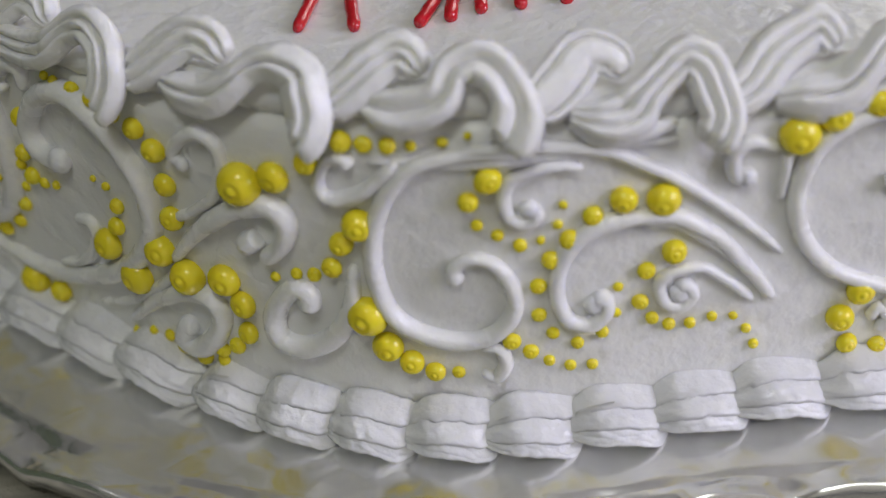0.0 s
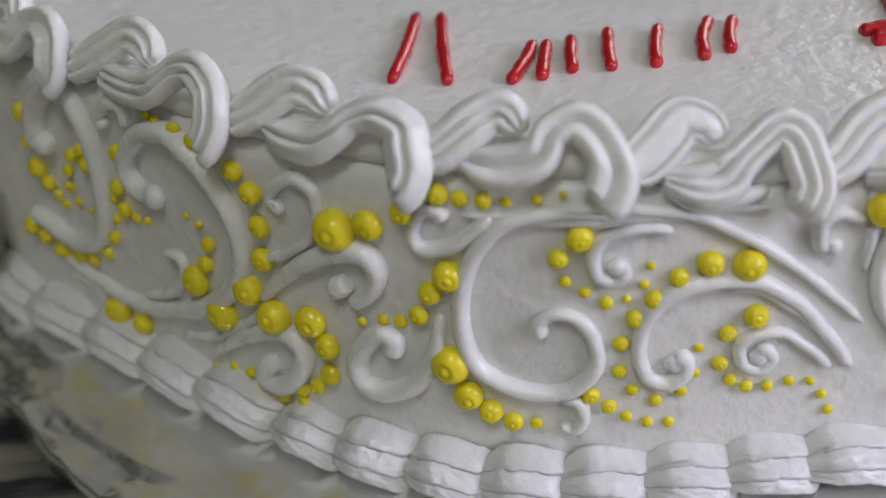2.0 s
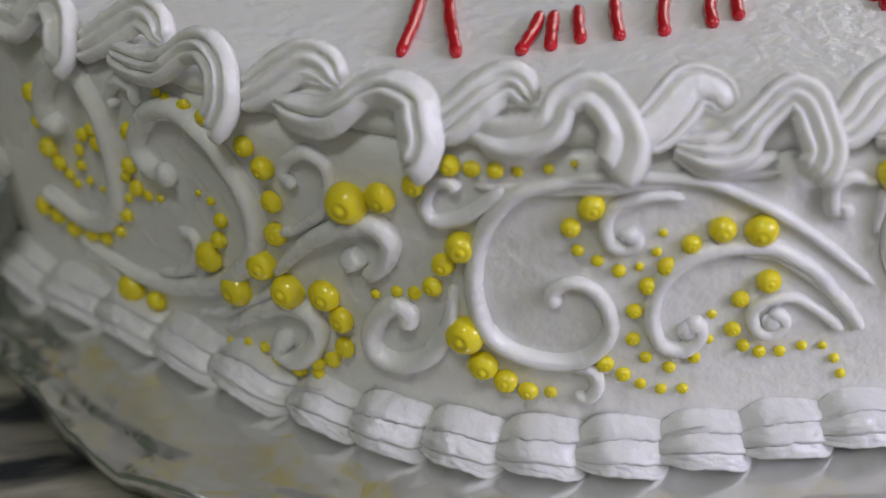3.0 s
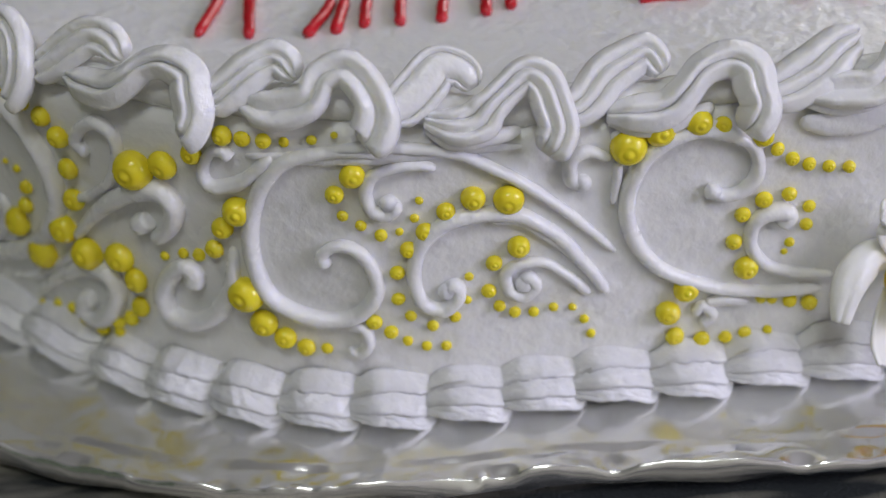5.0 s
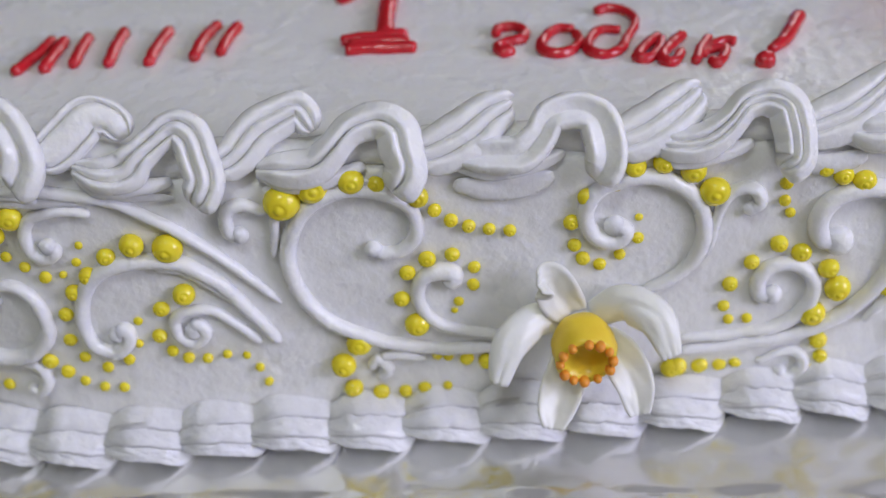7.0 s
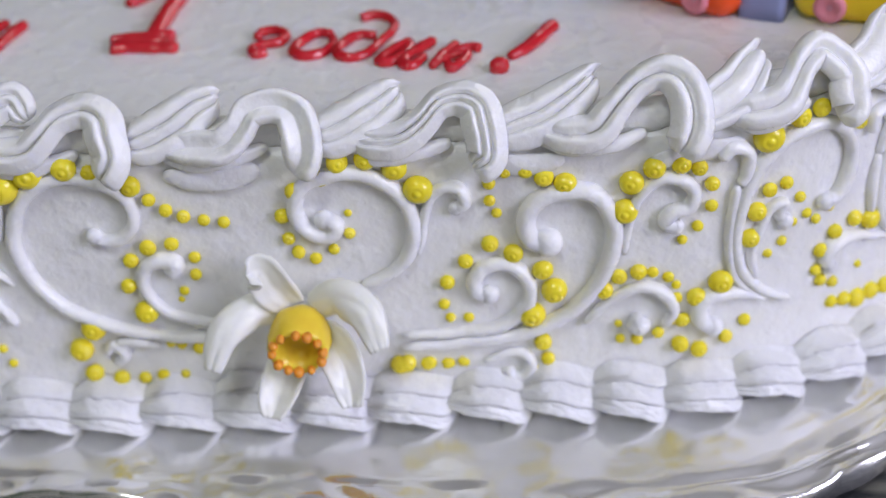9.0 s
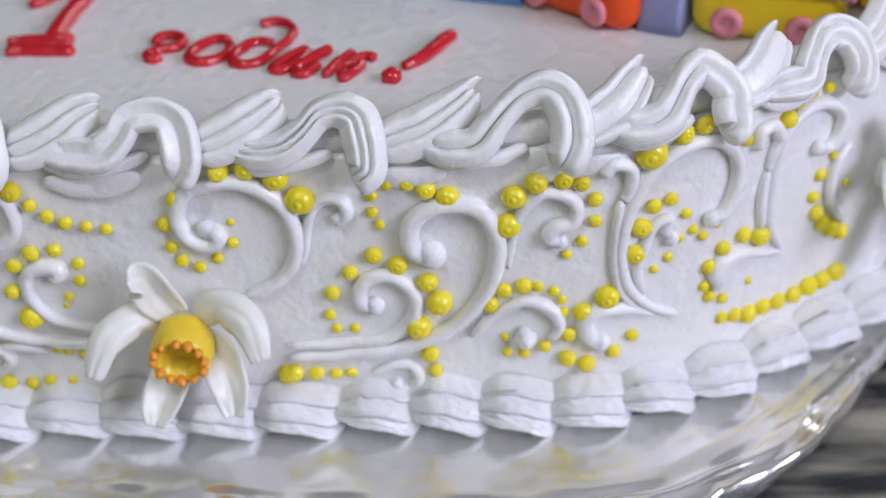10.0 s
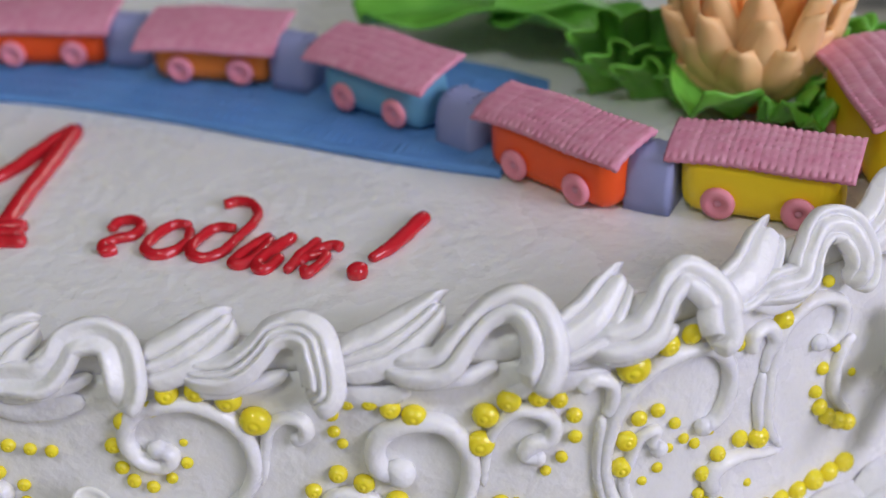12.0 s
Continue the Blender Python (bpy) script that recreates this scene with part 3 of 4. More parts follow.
scroll([(-66.9, 78.7), (-69.9, 79.6), (-69.9, 85.4), (-65.5, 87.4), (-60, 85)], (6, 5, 3.5, 2.5))
scroll([(-58.2, 83.6), (-58.6, 77.3), (-59.7, 71.2)], (2.6, 2.4, 1.6))
scroll([(-130.2, 39.2), (-126, 38.9), (-124.8, 34.2), (-127.4, 30.3), (-130.7, 31.8)], (2, 3.5, 3.5, 2.5))
scroll([(-34.5, 72.1), (-31.7, 70.1), (-26.9, 70.9), (-23.4, 74.5), (-23, 80.3), (-26.1, 85.5), (-32.3, 88.6), (-40.6, 89.7), (-47.6, 87.1), (-53.3, 80.5), (-56, 71.5), (-55.2, 62.8), (-50.7, 53.4), (-42.5, 46.2), (-30.8, 41), (-17.4, 38.1), (-3.8, 37.4)], (6, 4, 3.6, 4.2, 4.5, 4.2, 3.8, 3.2))
scroll([(-16.1, 59.1), (-14, 62.1), (-17.9, 63.5), (-22.3, 61.4), (-23.8, 55.4), (-21.4, 49.5), (-15.5, 44.9), (-6.9, 42.6), (-0.9, 41.2)], (5, 5, 4, 3.6, 3, 2.4))
scroll([(-35.2, 30.2), (-32.9, 32.6), (-35.5, 35.8), (-38, 33.2)], (4, 4, 3, 2.5))
scroll([(-34.7, 36.6), (-29.4, 37.1), (-22.7, 34.7)], (2.5, 3.2, 1.8))
scroll([(26.8, 74.5), (30.1, 72.5), (27.7, 69.3), (22.7, 71.1), (19.8, 77.3), (22.5, 84.5), (29.8, 87.6), (38.2, 87.7), (45.7, 83.3), (50.1, 74.6), (49.6, 65.2), (44.4, 57.8), (35.2, 52.8)], (7, 6, 4.5, 4.2, 4.5, 4.2, 3.2))
scroll([(61.4, 76.4), (64.2, 78.4), (62.9, 82.1), (58.9, 82.9), (55.3, 80), (53.4, 73.5), (52.5, 67.6), (51, 62.5)], (5, 4, 3.4, 3, 2.4, 1.6))
scroll([(86.2, 65.1), (81.1, 66.1), (79.7, 72.2), (83.1, 78.1), (90.1, 80.6), (97.2, 79.5), (101.9, 72.6), (102.6, 63.9), (98.8, 52.3), (90.7, 42.3), (78.1, 35.8), (60.8, 33.2), (44.4, 31.9)], (10, 8, 5, 5, 5, 4.5, 4, 3))
scroll([(70, 49.2), (66.3, 49.8), (65.7, 54.2), (68.6, 57.9), (73.9, 58.9), (78.8, 55.4), (80.6, 49), (77.8, 42.5), (71.4, 38.4), (61.2, 36.7), (44.9, 36.2)], (7, 4.5, 4, 4, 4, 3.5, 2.5))
scroll([(67.2, 26.3), (72.9, 28.9), (77.8, 28.9), (80.3, 25.1), (78.1, 20.7), (74.5, 20.8), (74, 24)], (2, 2.6, 3.4, 3.8, 3.5))
scroll([(119.1, 68.5), (115.9, 70.1), (117.7, 72.7), (122, 74.2), (123.1, 78.7), (119.3, 82.5), (113.7, 82.7), (108.9, 77.5), (106.6, 69.9), (105.4, 60.3)], (5.5, 5, 4, 3.8, 3, 1.8))
scroll([(95.1, 38.4), (101.5, 45.5), (109.1, 49.8), (115.7, 47.8), (118.9, 41.8), (116.5, 36.3)], (2.2, 3.2, 3.6, 3.6, 2.5))
scroll([(107.6, 39.2), (109.5, 37.8), (110.6, 39.5)], (5, 6.5, 5))
scroll([(130.2, 34.3), (126.5, 37.2), (126.1, 42.5), (129.9, 45.3), (136.8, 44.4), (145.5, 41)], (8, 6, 5, 4, 2))
scroll([(160.3, 67.4), (164.6, 68.7), (167.8, 74.6), (167.8, 83.1), (163.1, 89.8), (155.2, 91.9), (147.2, 89.6), (140.2, 82.8), (136.3, 73.1), (134.8, 62.9), (136.7, 52.7), (142.3, 45.1), (152.2, 38.8)], (6.5, 4.5, 4, 4, 4.2, 4, 3.5, 2.5))
scroll([(129.3, 87.5), (132.8, 90.3), (136.9, 87.7), (136.9, 81.4), (135.1, 78.4)], (4.5, 4.2, 3.8, 2.8))
scroll([(134.6, 78.5), (133.5, 68.4), (133.5, 57.8), (136.3, 48.2), (143.9, 41)], (2.6, 3, 3, 2.4, 2))
scroll([(149, 64.3), (146.9, 67.5), (148, 70.7), (144.2, 69.5), (141.4, 63.4), (139.8, 55.8), (141.4, 48.1)], (6, 4, 3, 3, 2.4))
scroll([(174.7, 84.3), (175.1, 89.1), (179.2, 90), (181.9, 85.2), (180, 80.8), (178.8, 76.1)], (4, 4, 4, 3.2, 2.2))
scroll([(178.8, 76.1), (177.6, 67.8), (178.4, 57.6)], (2.2, 3, 2.4))
scroll([(196.6, 77.5), (201.2, 76.3), (204.4, 80.1), (204.6, 85.6), (199.1, 90.3), (192.1, 91.2), (184.7, 87.2), (181.6, 78.6), (180.7, 68.4), (181.5, 58.3), (186.2, 48.7)], (6, 4, 4, 4, 3.8, 3.4, 2.5))
scroll([(164.4, 45.2), (163.4, 50.2), (167.2, 53.1), (173.8, 52.4), (187.4, 46.8)], (6, 5.5, 4.5, 3.5, 2))
scroll([(209.7, 74.4), (205.2, 70.6), (203.6, 63), (205.4, 55), (210.9, 48.9)], (2.5, 3.2, 3.6, 3, 2.5))
beads([(-299.2, 85.8, 4.7), (-300.2, 76.1, 3.5), (-298.3, 68.1, 5.2), (-295.4, 63.7, 4.2), (-292.3, 60.5, 2.9), (-289.9, 58, 2.3), (-285.1, 65.8, 2.9), (-283.8, 71.2, 3.1), (-280, 77.2, 3.4), (-275.6, 80, 3.1), (-273.9, 76, 4), (-283.1, 61.1, 2.2), (-278.2, 59.7, 1.6), (-310.9, 44.1, 5.1), (-304.7, 42.6, 4.7), (-297.6, 40.2, 4.7), (-289.3, 41.1, 4), (-282.6, 41.9, 3.9), (-274.6, 46.8, 3.5), (-269.1, 54.1, 3.5), (-266.2, 60.5, 2.5), (-257.6, 84.4, 4.5), (-261.6, 72.6, 3.9), (-264.8, 68, 2.8), (-260.9, 65.6, 4), (-256.7, 64.3, 2.7), (-251.8, 65, 2.1)])
beads([(-241.8, 100, 2), (-238.1, 99.4, 2.5), (-231.6, 98.8, 3.3), (-224.8, 97.6, 3.6), (-218.8, 95.3, 4.1), (-211.7, 92.9, 4.6), (-206.6, 88.1, 5.2), (-206, 78.5, 5), (-206.9, 68.4, 5.3), (-214, 57, 7.2), (-226.2, 45, 8.4), (-206.2, 51.2, 7.8), (-194.6, 53.2, 7.1), (-190.6, 46.5, 6), (-191.3, 37.1, 4.9), (-196.2, 31.4, 3.8), (-201.7, 28.5, 3.6), (-202.4, 24.7, 3), (-209, 23.7, 3.9), (-216.4, 24.5, 3.4), (-221.3, 26.2, 2.8), (-228.2, 25.2, 2.2), (-235.7, 22.4, 2.2), (-234.8, 71.9, 1.5), (-230.2, 70.9, 2), (-227.6, 65.8, 3.5), (-230, 59, 4.1), (-235.3, 52, 7.2), (-275.7, 26.7, 7.6), (-265.6, 25.6, 5.5)])
beads([(-260.4, 20.3, 2.9), (-255.7, 17.9, 1.6)])
beads([(-182.4, 83.9, 8.8), (-173.4, 86.7, 6.5), (-164.6, 91, 4.6), (-155.2, 97.2, 4.3), (-150.2, 96.5, 3.5), (-144.8, 96.2, 3.3), (-139.7, 95.9, 2.5), (-132.7, 96.6, 2.5), (-127, 97.8, 1.7), (-154.6, 75.2, 6.5), (-159.7, 69.4, 4.8), (-163.3, 62.2, 4.3), (-168.4, 59.4, 3), (-173.2, 59, 2.5), (-179.3, 57, 2.2), (-156.2, 49, 8.2), (-152.8, 39.7, 6.4), (-147.5, 34.9, 5), (-142.1, 32, 4.2), (-136.5, 31.7, 3.1)])
beads([(-123.8, 86.4, 6.1), (-128.8, 81, 4.5), (-127.5, 74.5, 2.8), (-123.2, 71.5, 2.8), (-118.4, 68.4, 3.1), (-113.7, 69.1, 2), (-108, 78, 2), (-109.6, 72.9, 2.3), (-85.8, 76.2, 7.3), (-94.7, 77.6, 5.9), (-101.7, 74.4, 4.5), (-107.2, 68.7, 4.6), (-111.8, 63.7, 4.3), (-115.3, 56.6, 3.8), (-115.8, 48.2, 3.5), (-113, 42.4, 3), (-107.5, 38.7, 3), (-101.5, 41, 3), (-98, 46.1, 2.4), (-97.1, 53.4, 2.3)])
beads([(-83.9, 61.4, 5.5), (-90.4, 57, 4.1), (-92.2, 48.3, 3.8), (-89.6, 42.9, 3), (-85.7, 40.3, 3), (-80.7, 39.7, 2.7), (-75.4, 40.6, 2.4), (-70.3, 39.8, 2.1), (-67.3, 35.4, 2.4), (-65.5, 30.3, 2.4), (-122.8, 40.9, 4.2), (-118.6, 37.4, 3.6), (-114.5, 34.1, 2.7), (-109.6, 32, 2.7), (-104.4, 31.5, 2.7)])
beads([(-55.7, 87.8, 8.6), (-48, 91.3, 7.4), (-38.3, 92.4, 6.3), (-32.2, 90.7, 4.1), (-22.2, 86.5, 5.3), (-18.1, 82, 3.4), (-14.1, 78.7, 3.4), (-9.7, 76.6, 3.4), (-4.5, 75.3, 3.1), (0.7, 74.5, 3.1), (-20.7, 67.4, 4.3), (-14.2, 68.3, 3.7), (-8.7, 63.8, 3.2), (-9.1, 58.4, 3.2), (-13.1, 53.2, 2.6), (-14.3, 50.3, 1.8), (-26, 63.5, 4), (-27.9, 55.4, 4.1), (-24.4, 46.9, 6.2), (-40.1, 41.9, 6.5), (-44.8, 34.8, 6.3), (-42.8, 26.4, 4.9), (-35.4, 24.3, 4.3), (-28.8, 24, 3.4), (-23.5, 24.7, 3.4), (-17.2, 24.8, 2.4), (-19.6, 35.7, 2.7), (-16.6, 35.2, 2.7), (-11.7, 34, 3.6), (-6.4, 32.7, 4.2)])
beads([(52.4, 82.7, 7.3), (46.7, 89.1, 6.1), (39.4, 91.9, 5.3), (32.2, 91.3, 5.3), (27.6, 86.8, 4.2), (20.2, 83.2, 4.5), (16.4, 75.8, 4), (17.2, 68.7, 3.4), (19.4, 64.4, 3.5), (23.8, 62.2, 3.2), (28.9, 64.9, 2.9), (33.5, 69.7, 2.9), (33.6, 75.9, 2), (43.4, 27.3, 3.1), (45.6, 26.5, 4.9), (52, 26.4, 3.7), (57.6, 26, 2.8), (62, 26, 2.2)])
beads([(70.6, 83.4, 3.2), (74.8, 86.8, 3.4), (80.1, 87.2, 4.3), (84.7, 84.8, 4.8), (90.2, 82.7, 5.7), (70.6, 78.2, 2.9), (72.3, 74.4, 2.6), (70.2, 65.1, 4.4), (76.3, 61.9, 5), (63.5, 59.8, 3.9), (58.3, 53.2, 3.9), (57.1, 46, 3), (58.6, 41.5, 2.7), (63.6, 41.4, 2.7), (83.9, 56.4, 5.4), (86.9, 50, 6.6), (80.9, 42.1, 6.7), (83.6, 32.5, 4.6), (84.8, 26.8, 3.7), (81.9, 22.9, 3.1), (78.8, 19.5, 3.1), (72.8, 19.6, 3.1), (70.1, 21.3, 2.5), (43.6, 26.2, 5), (51.4, 26.1, 3.7), (56.9, 26, 3.1), (61.2, 26.4, 2.8)])
beads([(107.1, 82.3, 6), (112.8, 86.3, 5.4), (119.6, 86.8, 4.8), (124.4, 85.2, 4), (105.5, 73.9, 6.4), (127.9, 80, 3.7), (128, 73.4, 3.2), (124.6, 67.6, 2.9), (120.6, 63.8, 2.6), (100.1, 49.2, 4.8), (104.2, 53.3, 4.2), (109.3, 54.7, 4.2), (113.1, 54.2, 3), (117.3, 52.3, 3), (119.5, 49.5, 2.4), (119.7, 45.3, 3), (131.5, 49.3, 6.3), (125.1, 45.1, 5.1), (121.4, 38, 4.3), (118.4, 37.9, 2.4), (115, 34.3, 3.1), (121.1, 29.9, 4.6), (126.4, 27.4, 4.6), (109.3, 32.4, 3.1), (104.7, 32.7, 2.5), (104.2, 37.7, 2.1)])
beads([(142.2, 91.4, 7.7), (151, 95.2, 5.4), (157.1, 96.3, 4.8), (166.7, 92.6, 4), (170.5, 88.2, 3.5), (140.5, 69.4, 5), (139.1, 61.6, 5), (143.8, 75.3, 3.8), (148.6, 76.3, 3.5), (153.2, 70.8, 2.9), (155.7, 65.1, 2.7), (158.8, 62.4, 2.7), (163, 64.9, 2.4), (151.6, 63.5, 2.4), (148.6, 58.3, 2.7), (144.6, 55.3, 2.4), (178.3, 55.9, 5.5), (172.3, 58.2, 4.3), (165.6, 56.3, 4), (161.4, 51.5, 4), (160.3, 45.4, 3.1), (162.2, 41.6, 3.4), (166.7, 39.4, 3.1), (139.1, 34.9, 3.4), (133.9, 30.4, 3.7), (175.8, 41.8, 2.2)])
beads([(184.3, 90.1, 5), (188, 93.6, 3.5), (192.7, 95.3, 3.3), (199.1, 94.8, 3), (207.3, 93.5, 2.4), (199.6, 67.8, 3.4), (197.6, 61.3, 3.4), (199.5, 55.4, 4.4), (202.5, 51, 4.5), (206.3, 47.9, 4.8), (210.3, 45.4, 4.5), (203.8, 72.6, 2.5), (210.6, 61.6, 2.2), (166.9, 32.6, 3.5), (171.5, 31.8, 4.1), (176.4, 30.3, 5.4), (182, 30.4, 4.8), (187.7, 30, 4.8), (193.7, 29.9, 4.9), (199.4, 30.7, 5.5), (204.8, 30.7, 5.3), (210.5, 31.3, 5.6)])

# smears left by the spatula under the border
scroll([(-13, 89.5), (-5, 88), (5, 88.5), (12, 90)], (4, 8, 8, 4), 0.35)
scroll([(-150, 92), (-130, 91), (-105, 91.5), (-82, 91)], (2, 3, 3, 2), 0.6)
scroll([(-60, 91), (-45, 91.5), (-32, 91)], (3, 5, 3), 0.4)
scroll([(70, 90), (80, 88.5), (90, 90)], (4, 7, 4), 0.4)
scroll([(112, 88), (124, 90), (136, 91)], (4, 6, 4), 0.4)


def strokes(name, lines, label):
    """One letter of red gel, from strokes on the cake's top in millimetres with their thickness."""
    bm = bmesh.new()
    for points, widths in lines:
        n = 6 * len(points)
        rad = spline([(w,) for w in widths], n)[:, 0] / 1000 * 0.92
        rad[0] *= 0.75
        rad[-1] *= 0.7
        path = spline([(x / 1000, y / 1000, TOP + 0.0011) for x, y in points], n)
        sweep(bm, path, rad, 14, up=(0, 0, 1), flat=0.95)
    for v in bm.verts:
        v.co += Vector((noise.noise(v.co * 300), noise.noise(v.co * 300 + Vector((7, 0, 0))), noise.noise(v.co * 250 + Vector((0, 9, 0))))) * 0.0003
    cake_part(name, bm, RED, label)


strokes("digit", [([(-72, 98.8), (-66, 107.2), (-60.1, 119.5), (-53.3, 131.9)], (2.2, 2.9, 3.1)), ([(-53.3, 131.9), (-55.5, 109.8), (-57.8, 88.9), (-58.7, 72.4)], (3.0, 3.1, 3.0)), ([(-71.2, 71.3), (-65, 72.3), (-58.2, 72.5), (-52, 73.5)], (2.2, 2.4, 2.2)), ([(-70, 65.3), (-63.5, 65.9), (-56.3, 65.2), (-49.8, 64.7)], (2.2, 2.4, 2.2)), ([(-69, 68.4), (-60, 69), (-51.5, 68.6)], (2.2, 2.4, 2.2))], "red gel numeral 1")
strokes("letter", [([(-27.3, 69.6), (-25.6, 73.9), (-21.1, 73.9), (-18.8, 70), (-20.4, 65.5), (-25, 63.9), (-27.3, 60.7), (-25.5, 57.8), (-23.5, 59.6)], (1.6, 1.8, 1.8, 2))], "red gel handwritten letter г")
strokes("letter", [([(-4.8, 69.7), (-9.4, 70.9), (-13.7, 65.2), (-15, 58.6), (-11.6, 55.4), (-7.3, 56.8), (-4.1, 62.1), (-4.6, 68.3)], (1.6, 1.8, 1.6))], "red gel handwritten letter о")
strokes("letter", [([(8.2, 67.5), (2.7, 68.4), (-1.5, 61.9), (-2, 55.4), (2.5, 53), (7.1, 56.5), (9.5, 63.8)], (1.6, 1.8, 1.6)), ([(9, 61.3), (12, 68.1), (13.3, 74.7), (10.5, 80.7), (6.4, 82.2), (2.7, 80.4)], (1.4, 1.6, 1.8))], "red gel handwritten letter д")
strokes("letter", [([(18.6, 63), (13.9, 57), (10.4, 50.5), (13.3, 49.3), (16.8, 53.6), (19.2, 62.1)], (1.7, 1.9, 1.5)), ([(25.2, 62.3), (20.8, 56.6), (17.1, 49.6), (18.2, 46.4), (20.5, 47.3), (23, 52.4)], (1.9, 1.9, 1.6))], "red gel handwritten letter и")
strokes("letter", [([(32.2, 60), (28.2, 52.7), (25.3, 45)], (1.5, 1.8, 1.6)), ([(28, 49), (31.7, 54.6), (35.9, 57), (38.7, 55.8)], (1.3, 1.5, 1.7)), ([(29.8, 52.1), (35, 52.3), (33.4, 47.2), (30.9, 43.7), (29.9, 45.8)], (1.5, 1.6, 1.8))], "red gel handwritten letter к")
strokes("exclamation_mark", [([(60.2, 70.9), (55.4, 61.4), (51.2, 54.3), (46.8, 49.8)], (2.4, 2.3, 1.6)), ([(41.3, 42.9), (42.2, 43.1), (44.0, 43.6), (45.8, 44.1), (46.7, 44.3)], (1.3, 2.5, 3.1, 2.5, 1.3))], "red gel exclamation mark")
for bar in ([(-185.7, 110.7), (-189.2, 90.5), (-193.6, 71.6)], [(-178.9, 108.9), (-179.4, 88), (-179.1, 67.5)], [(-155.4, 84.7), (-158.7, 74.4), (-163.2, 64.2)], [(-151.7, 83.8), (-153.5, 74.7), (-155, 64.8)], [(-145.1, 85.5), (-146.2, 76.2), (-147, 66.6)], [(-134.9, 87.8), (-136.3, 77.1), (-136.9, 65.7)], [(-121.5, 86.4), (-124.1, 75.7), (-125.5, 65.1)], [(-107.4, 88.4), (-111.3, 77.5), (-112.8, 66.2)], [(-101.3, 86.8), (-104, 78.3), (-105.6, 68.6)]):
    strokes("icing_bar", [(bar, (1.9, 2, 1.9))], "plain red gel bar")


# ---------------------------------------------------------------- sugar daffodils
def make_daffodil(m, angles, label):
    """Local x along the wall, y inwards, z up: the trumpet points to -y."""
    d = thing("daffodil", m, label, "sugar flower", "sugar daffodils")
    for k, (line, half_width, cup) in enumerate(angles):
        mid = spline(line, 41) / 1000

        def petal(s, w, k=k, mid=mid, half_width=half_width, cup=cup):
            i = min(40, int(round(s * 40)))
            t = mid[min(i + 1, 40)] - mid[max(i - 1, 0)]
            t = t / np.linalg.norm(t)
            face = np.array((0.25 * t[0], -1.0, 0.75))
            side = np.cross(t, face)
            side = side / np.linalg.norm(side)
            face = np.cross(side, t)
            half = half_width / 1000 * math.sin(math.pi * (0.16 + 0.76 * s)) ** 0.55
            p = mid[i] + side * w * half + face * (cup / 1000 * (w * w - 0.3) * math.sin(math.pi * (0.15 + 0.75 * s)) - 0.0004 * math.exp(-(w * 4) ** 2) + 0.0004 * noise.noise((s * 5, w * 3, k * 7.0)))
            return tuple(p + t * 0.0005 * noise.noise((w * 6, k * 3.0, s)) * s)

        part("petal", sheet(40, 14, petal), PETAL, d)
    bm = bmesh.new()
    prof = [(0.0064, 0.000), (0.0075, 0.002), (0.0083, 0.0045), (0.0080, 0.0055), (0.0085, 0.008), (0.0081, 0.009), (0.0080, 0.0125), (0.0072, 0.0135), (0.0058, 0.0128), (0.0050, 0.010), (0.0042, 0.007), (0.003, 0.006), (0.0008, 0.0058)]
    rings = []
    for i, (r, h) in enumerate(prof):
        ring = []
        for j in range(40):
            a = 2 * math.pi * j / 40
            rr = r * (1 + 0.02 * math.sin(6 * a + h * 300) + 0.035 * noise.noise((math.cos(a), math.sin(a), h * 200)))
            ring.append(bm.verts.new((rr * math.cos(a), -0.002 - h * 0.9, rr * math.sin(a))))
        rings.append(ring)
    for a, b in zip(rings, rings[1:]):
        for j in range(40):
            bm.faces.new((a[j], a[(j + 1) % 40], b[(j + 1) % 40], b[j]))
    bm.faces.new(rings[-1])
    trumpet = part("trumpet", bm, TRUMPET, d, "yellow trumpet with piped rings")
    for j in range(12):
        a = 2 * math.pi * (j + random.uniform(-0.15, 0.15)) / 12
        bm = bmesh.new()
        bmesh.ops.create_uvsphere(bm, u_segments=12, v_segments=8, radius=random.uniform(0.0011, 0.0015))
        for v in bm.verts:
            v.co.y *= 1.3
        bmesh.ops.translate(bm, verts=bm.verts, vec=(0.0068 * math.cos(a), -0.0142, 0.0068 * math.sin(a)))
        part("rim_dot", bm, RIM, trumpet, "small orange icing dot")
    bm = bmesh.new()
    sweep(bm, [(0, 0.005, -0.002), (0, 0.002, -0.0008), (0, -0.004, 0)], [0.0055, 0.0055, 0.006], 16)
    part("calyx", bm, PETAL, d)
    return d


FIVE = (
    (((-2, -1, 5), (-5.5, -2, 12), (-8.5, -2, 18.5), (-11.5, -5, 20.5)), 5.6, 2.6),
    (((-4, -1, 2), (-12, -5, 7), (-19.5, -11, 5), (-23, -17, -3)), 4.8, -2.4),
    (((-1, -2, -5), (-4.5, -8, -11), (-7.5, -14, -16), (-9, -19, -19.5)), 5.6, 2.6),
    (((4, -2, -3), (9, -8, -4), (12.5, -15, -8), (13.5, -20, -15)), 5.4, 2.4),
    (((3, -1, 4), (11, -4, 10), (18.5, -9, 9), (22, -15, 1)), 5.2, -2.6),
)
make_daffodil(wall_pose(0.0185, 0.045, 0.003) @ pose(0, 0, 0, 8, 0, 0), FIVE, "white sugar daffodil with a yellow trumpet on the cake's side")
make_daffodil(wall_pose(0.2280, 0.060, 0.003) @ pose(0, 0, 0, 10, 0, 4), FIVE, "white sugar daffodil with a yellow trumpet on the cake's curved end")
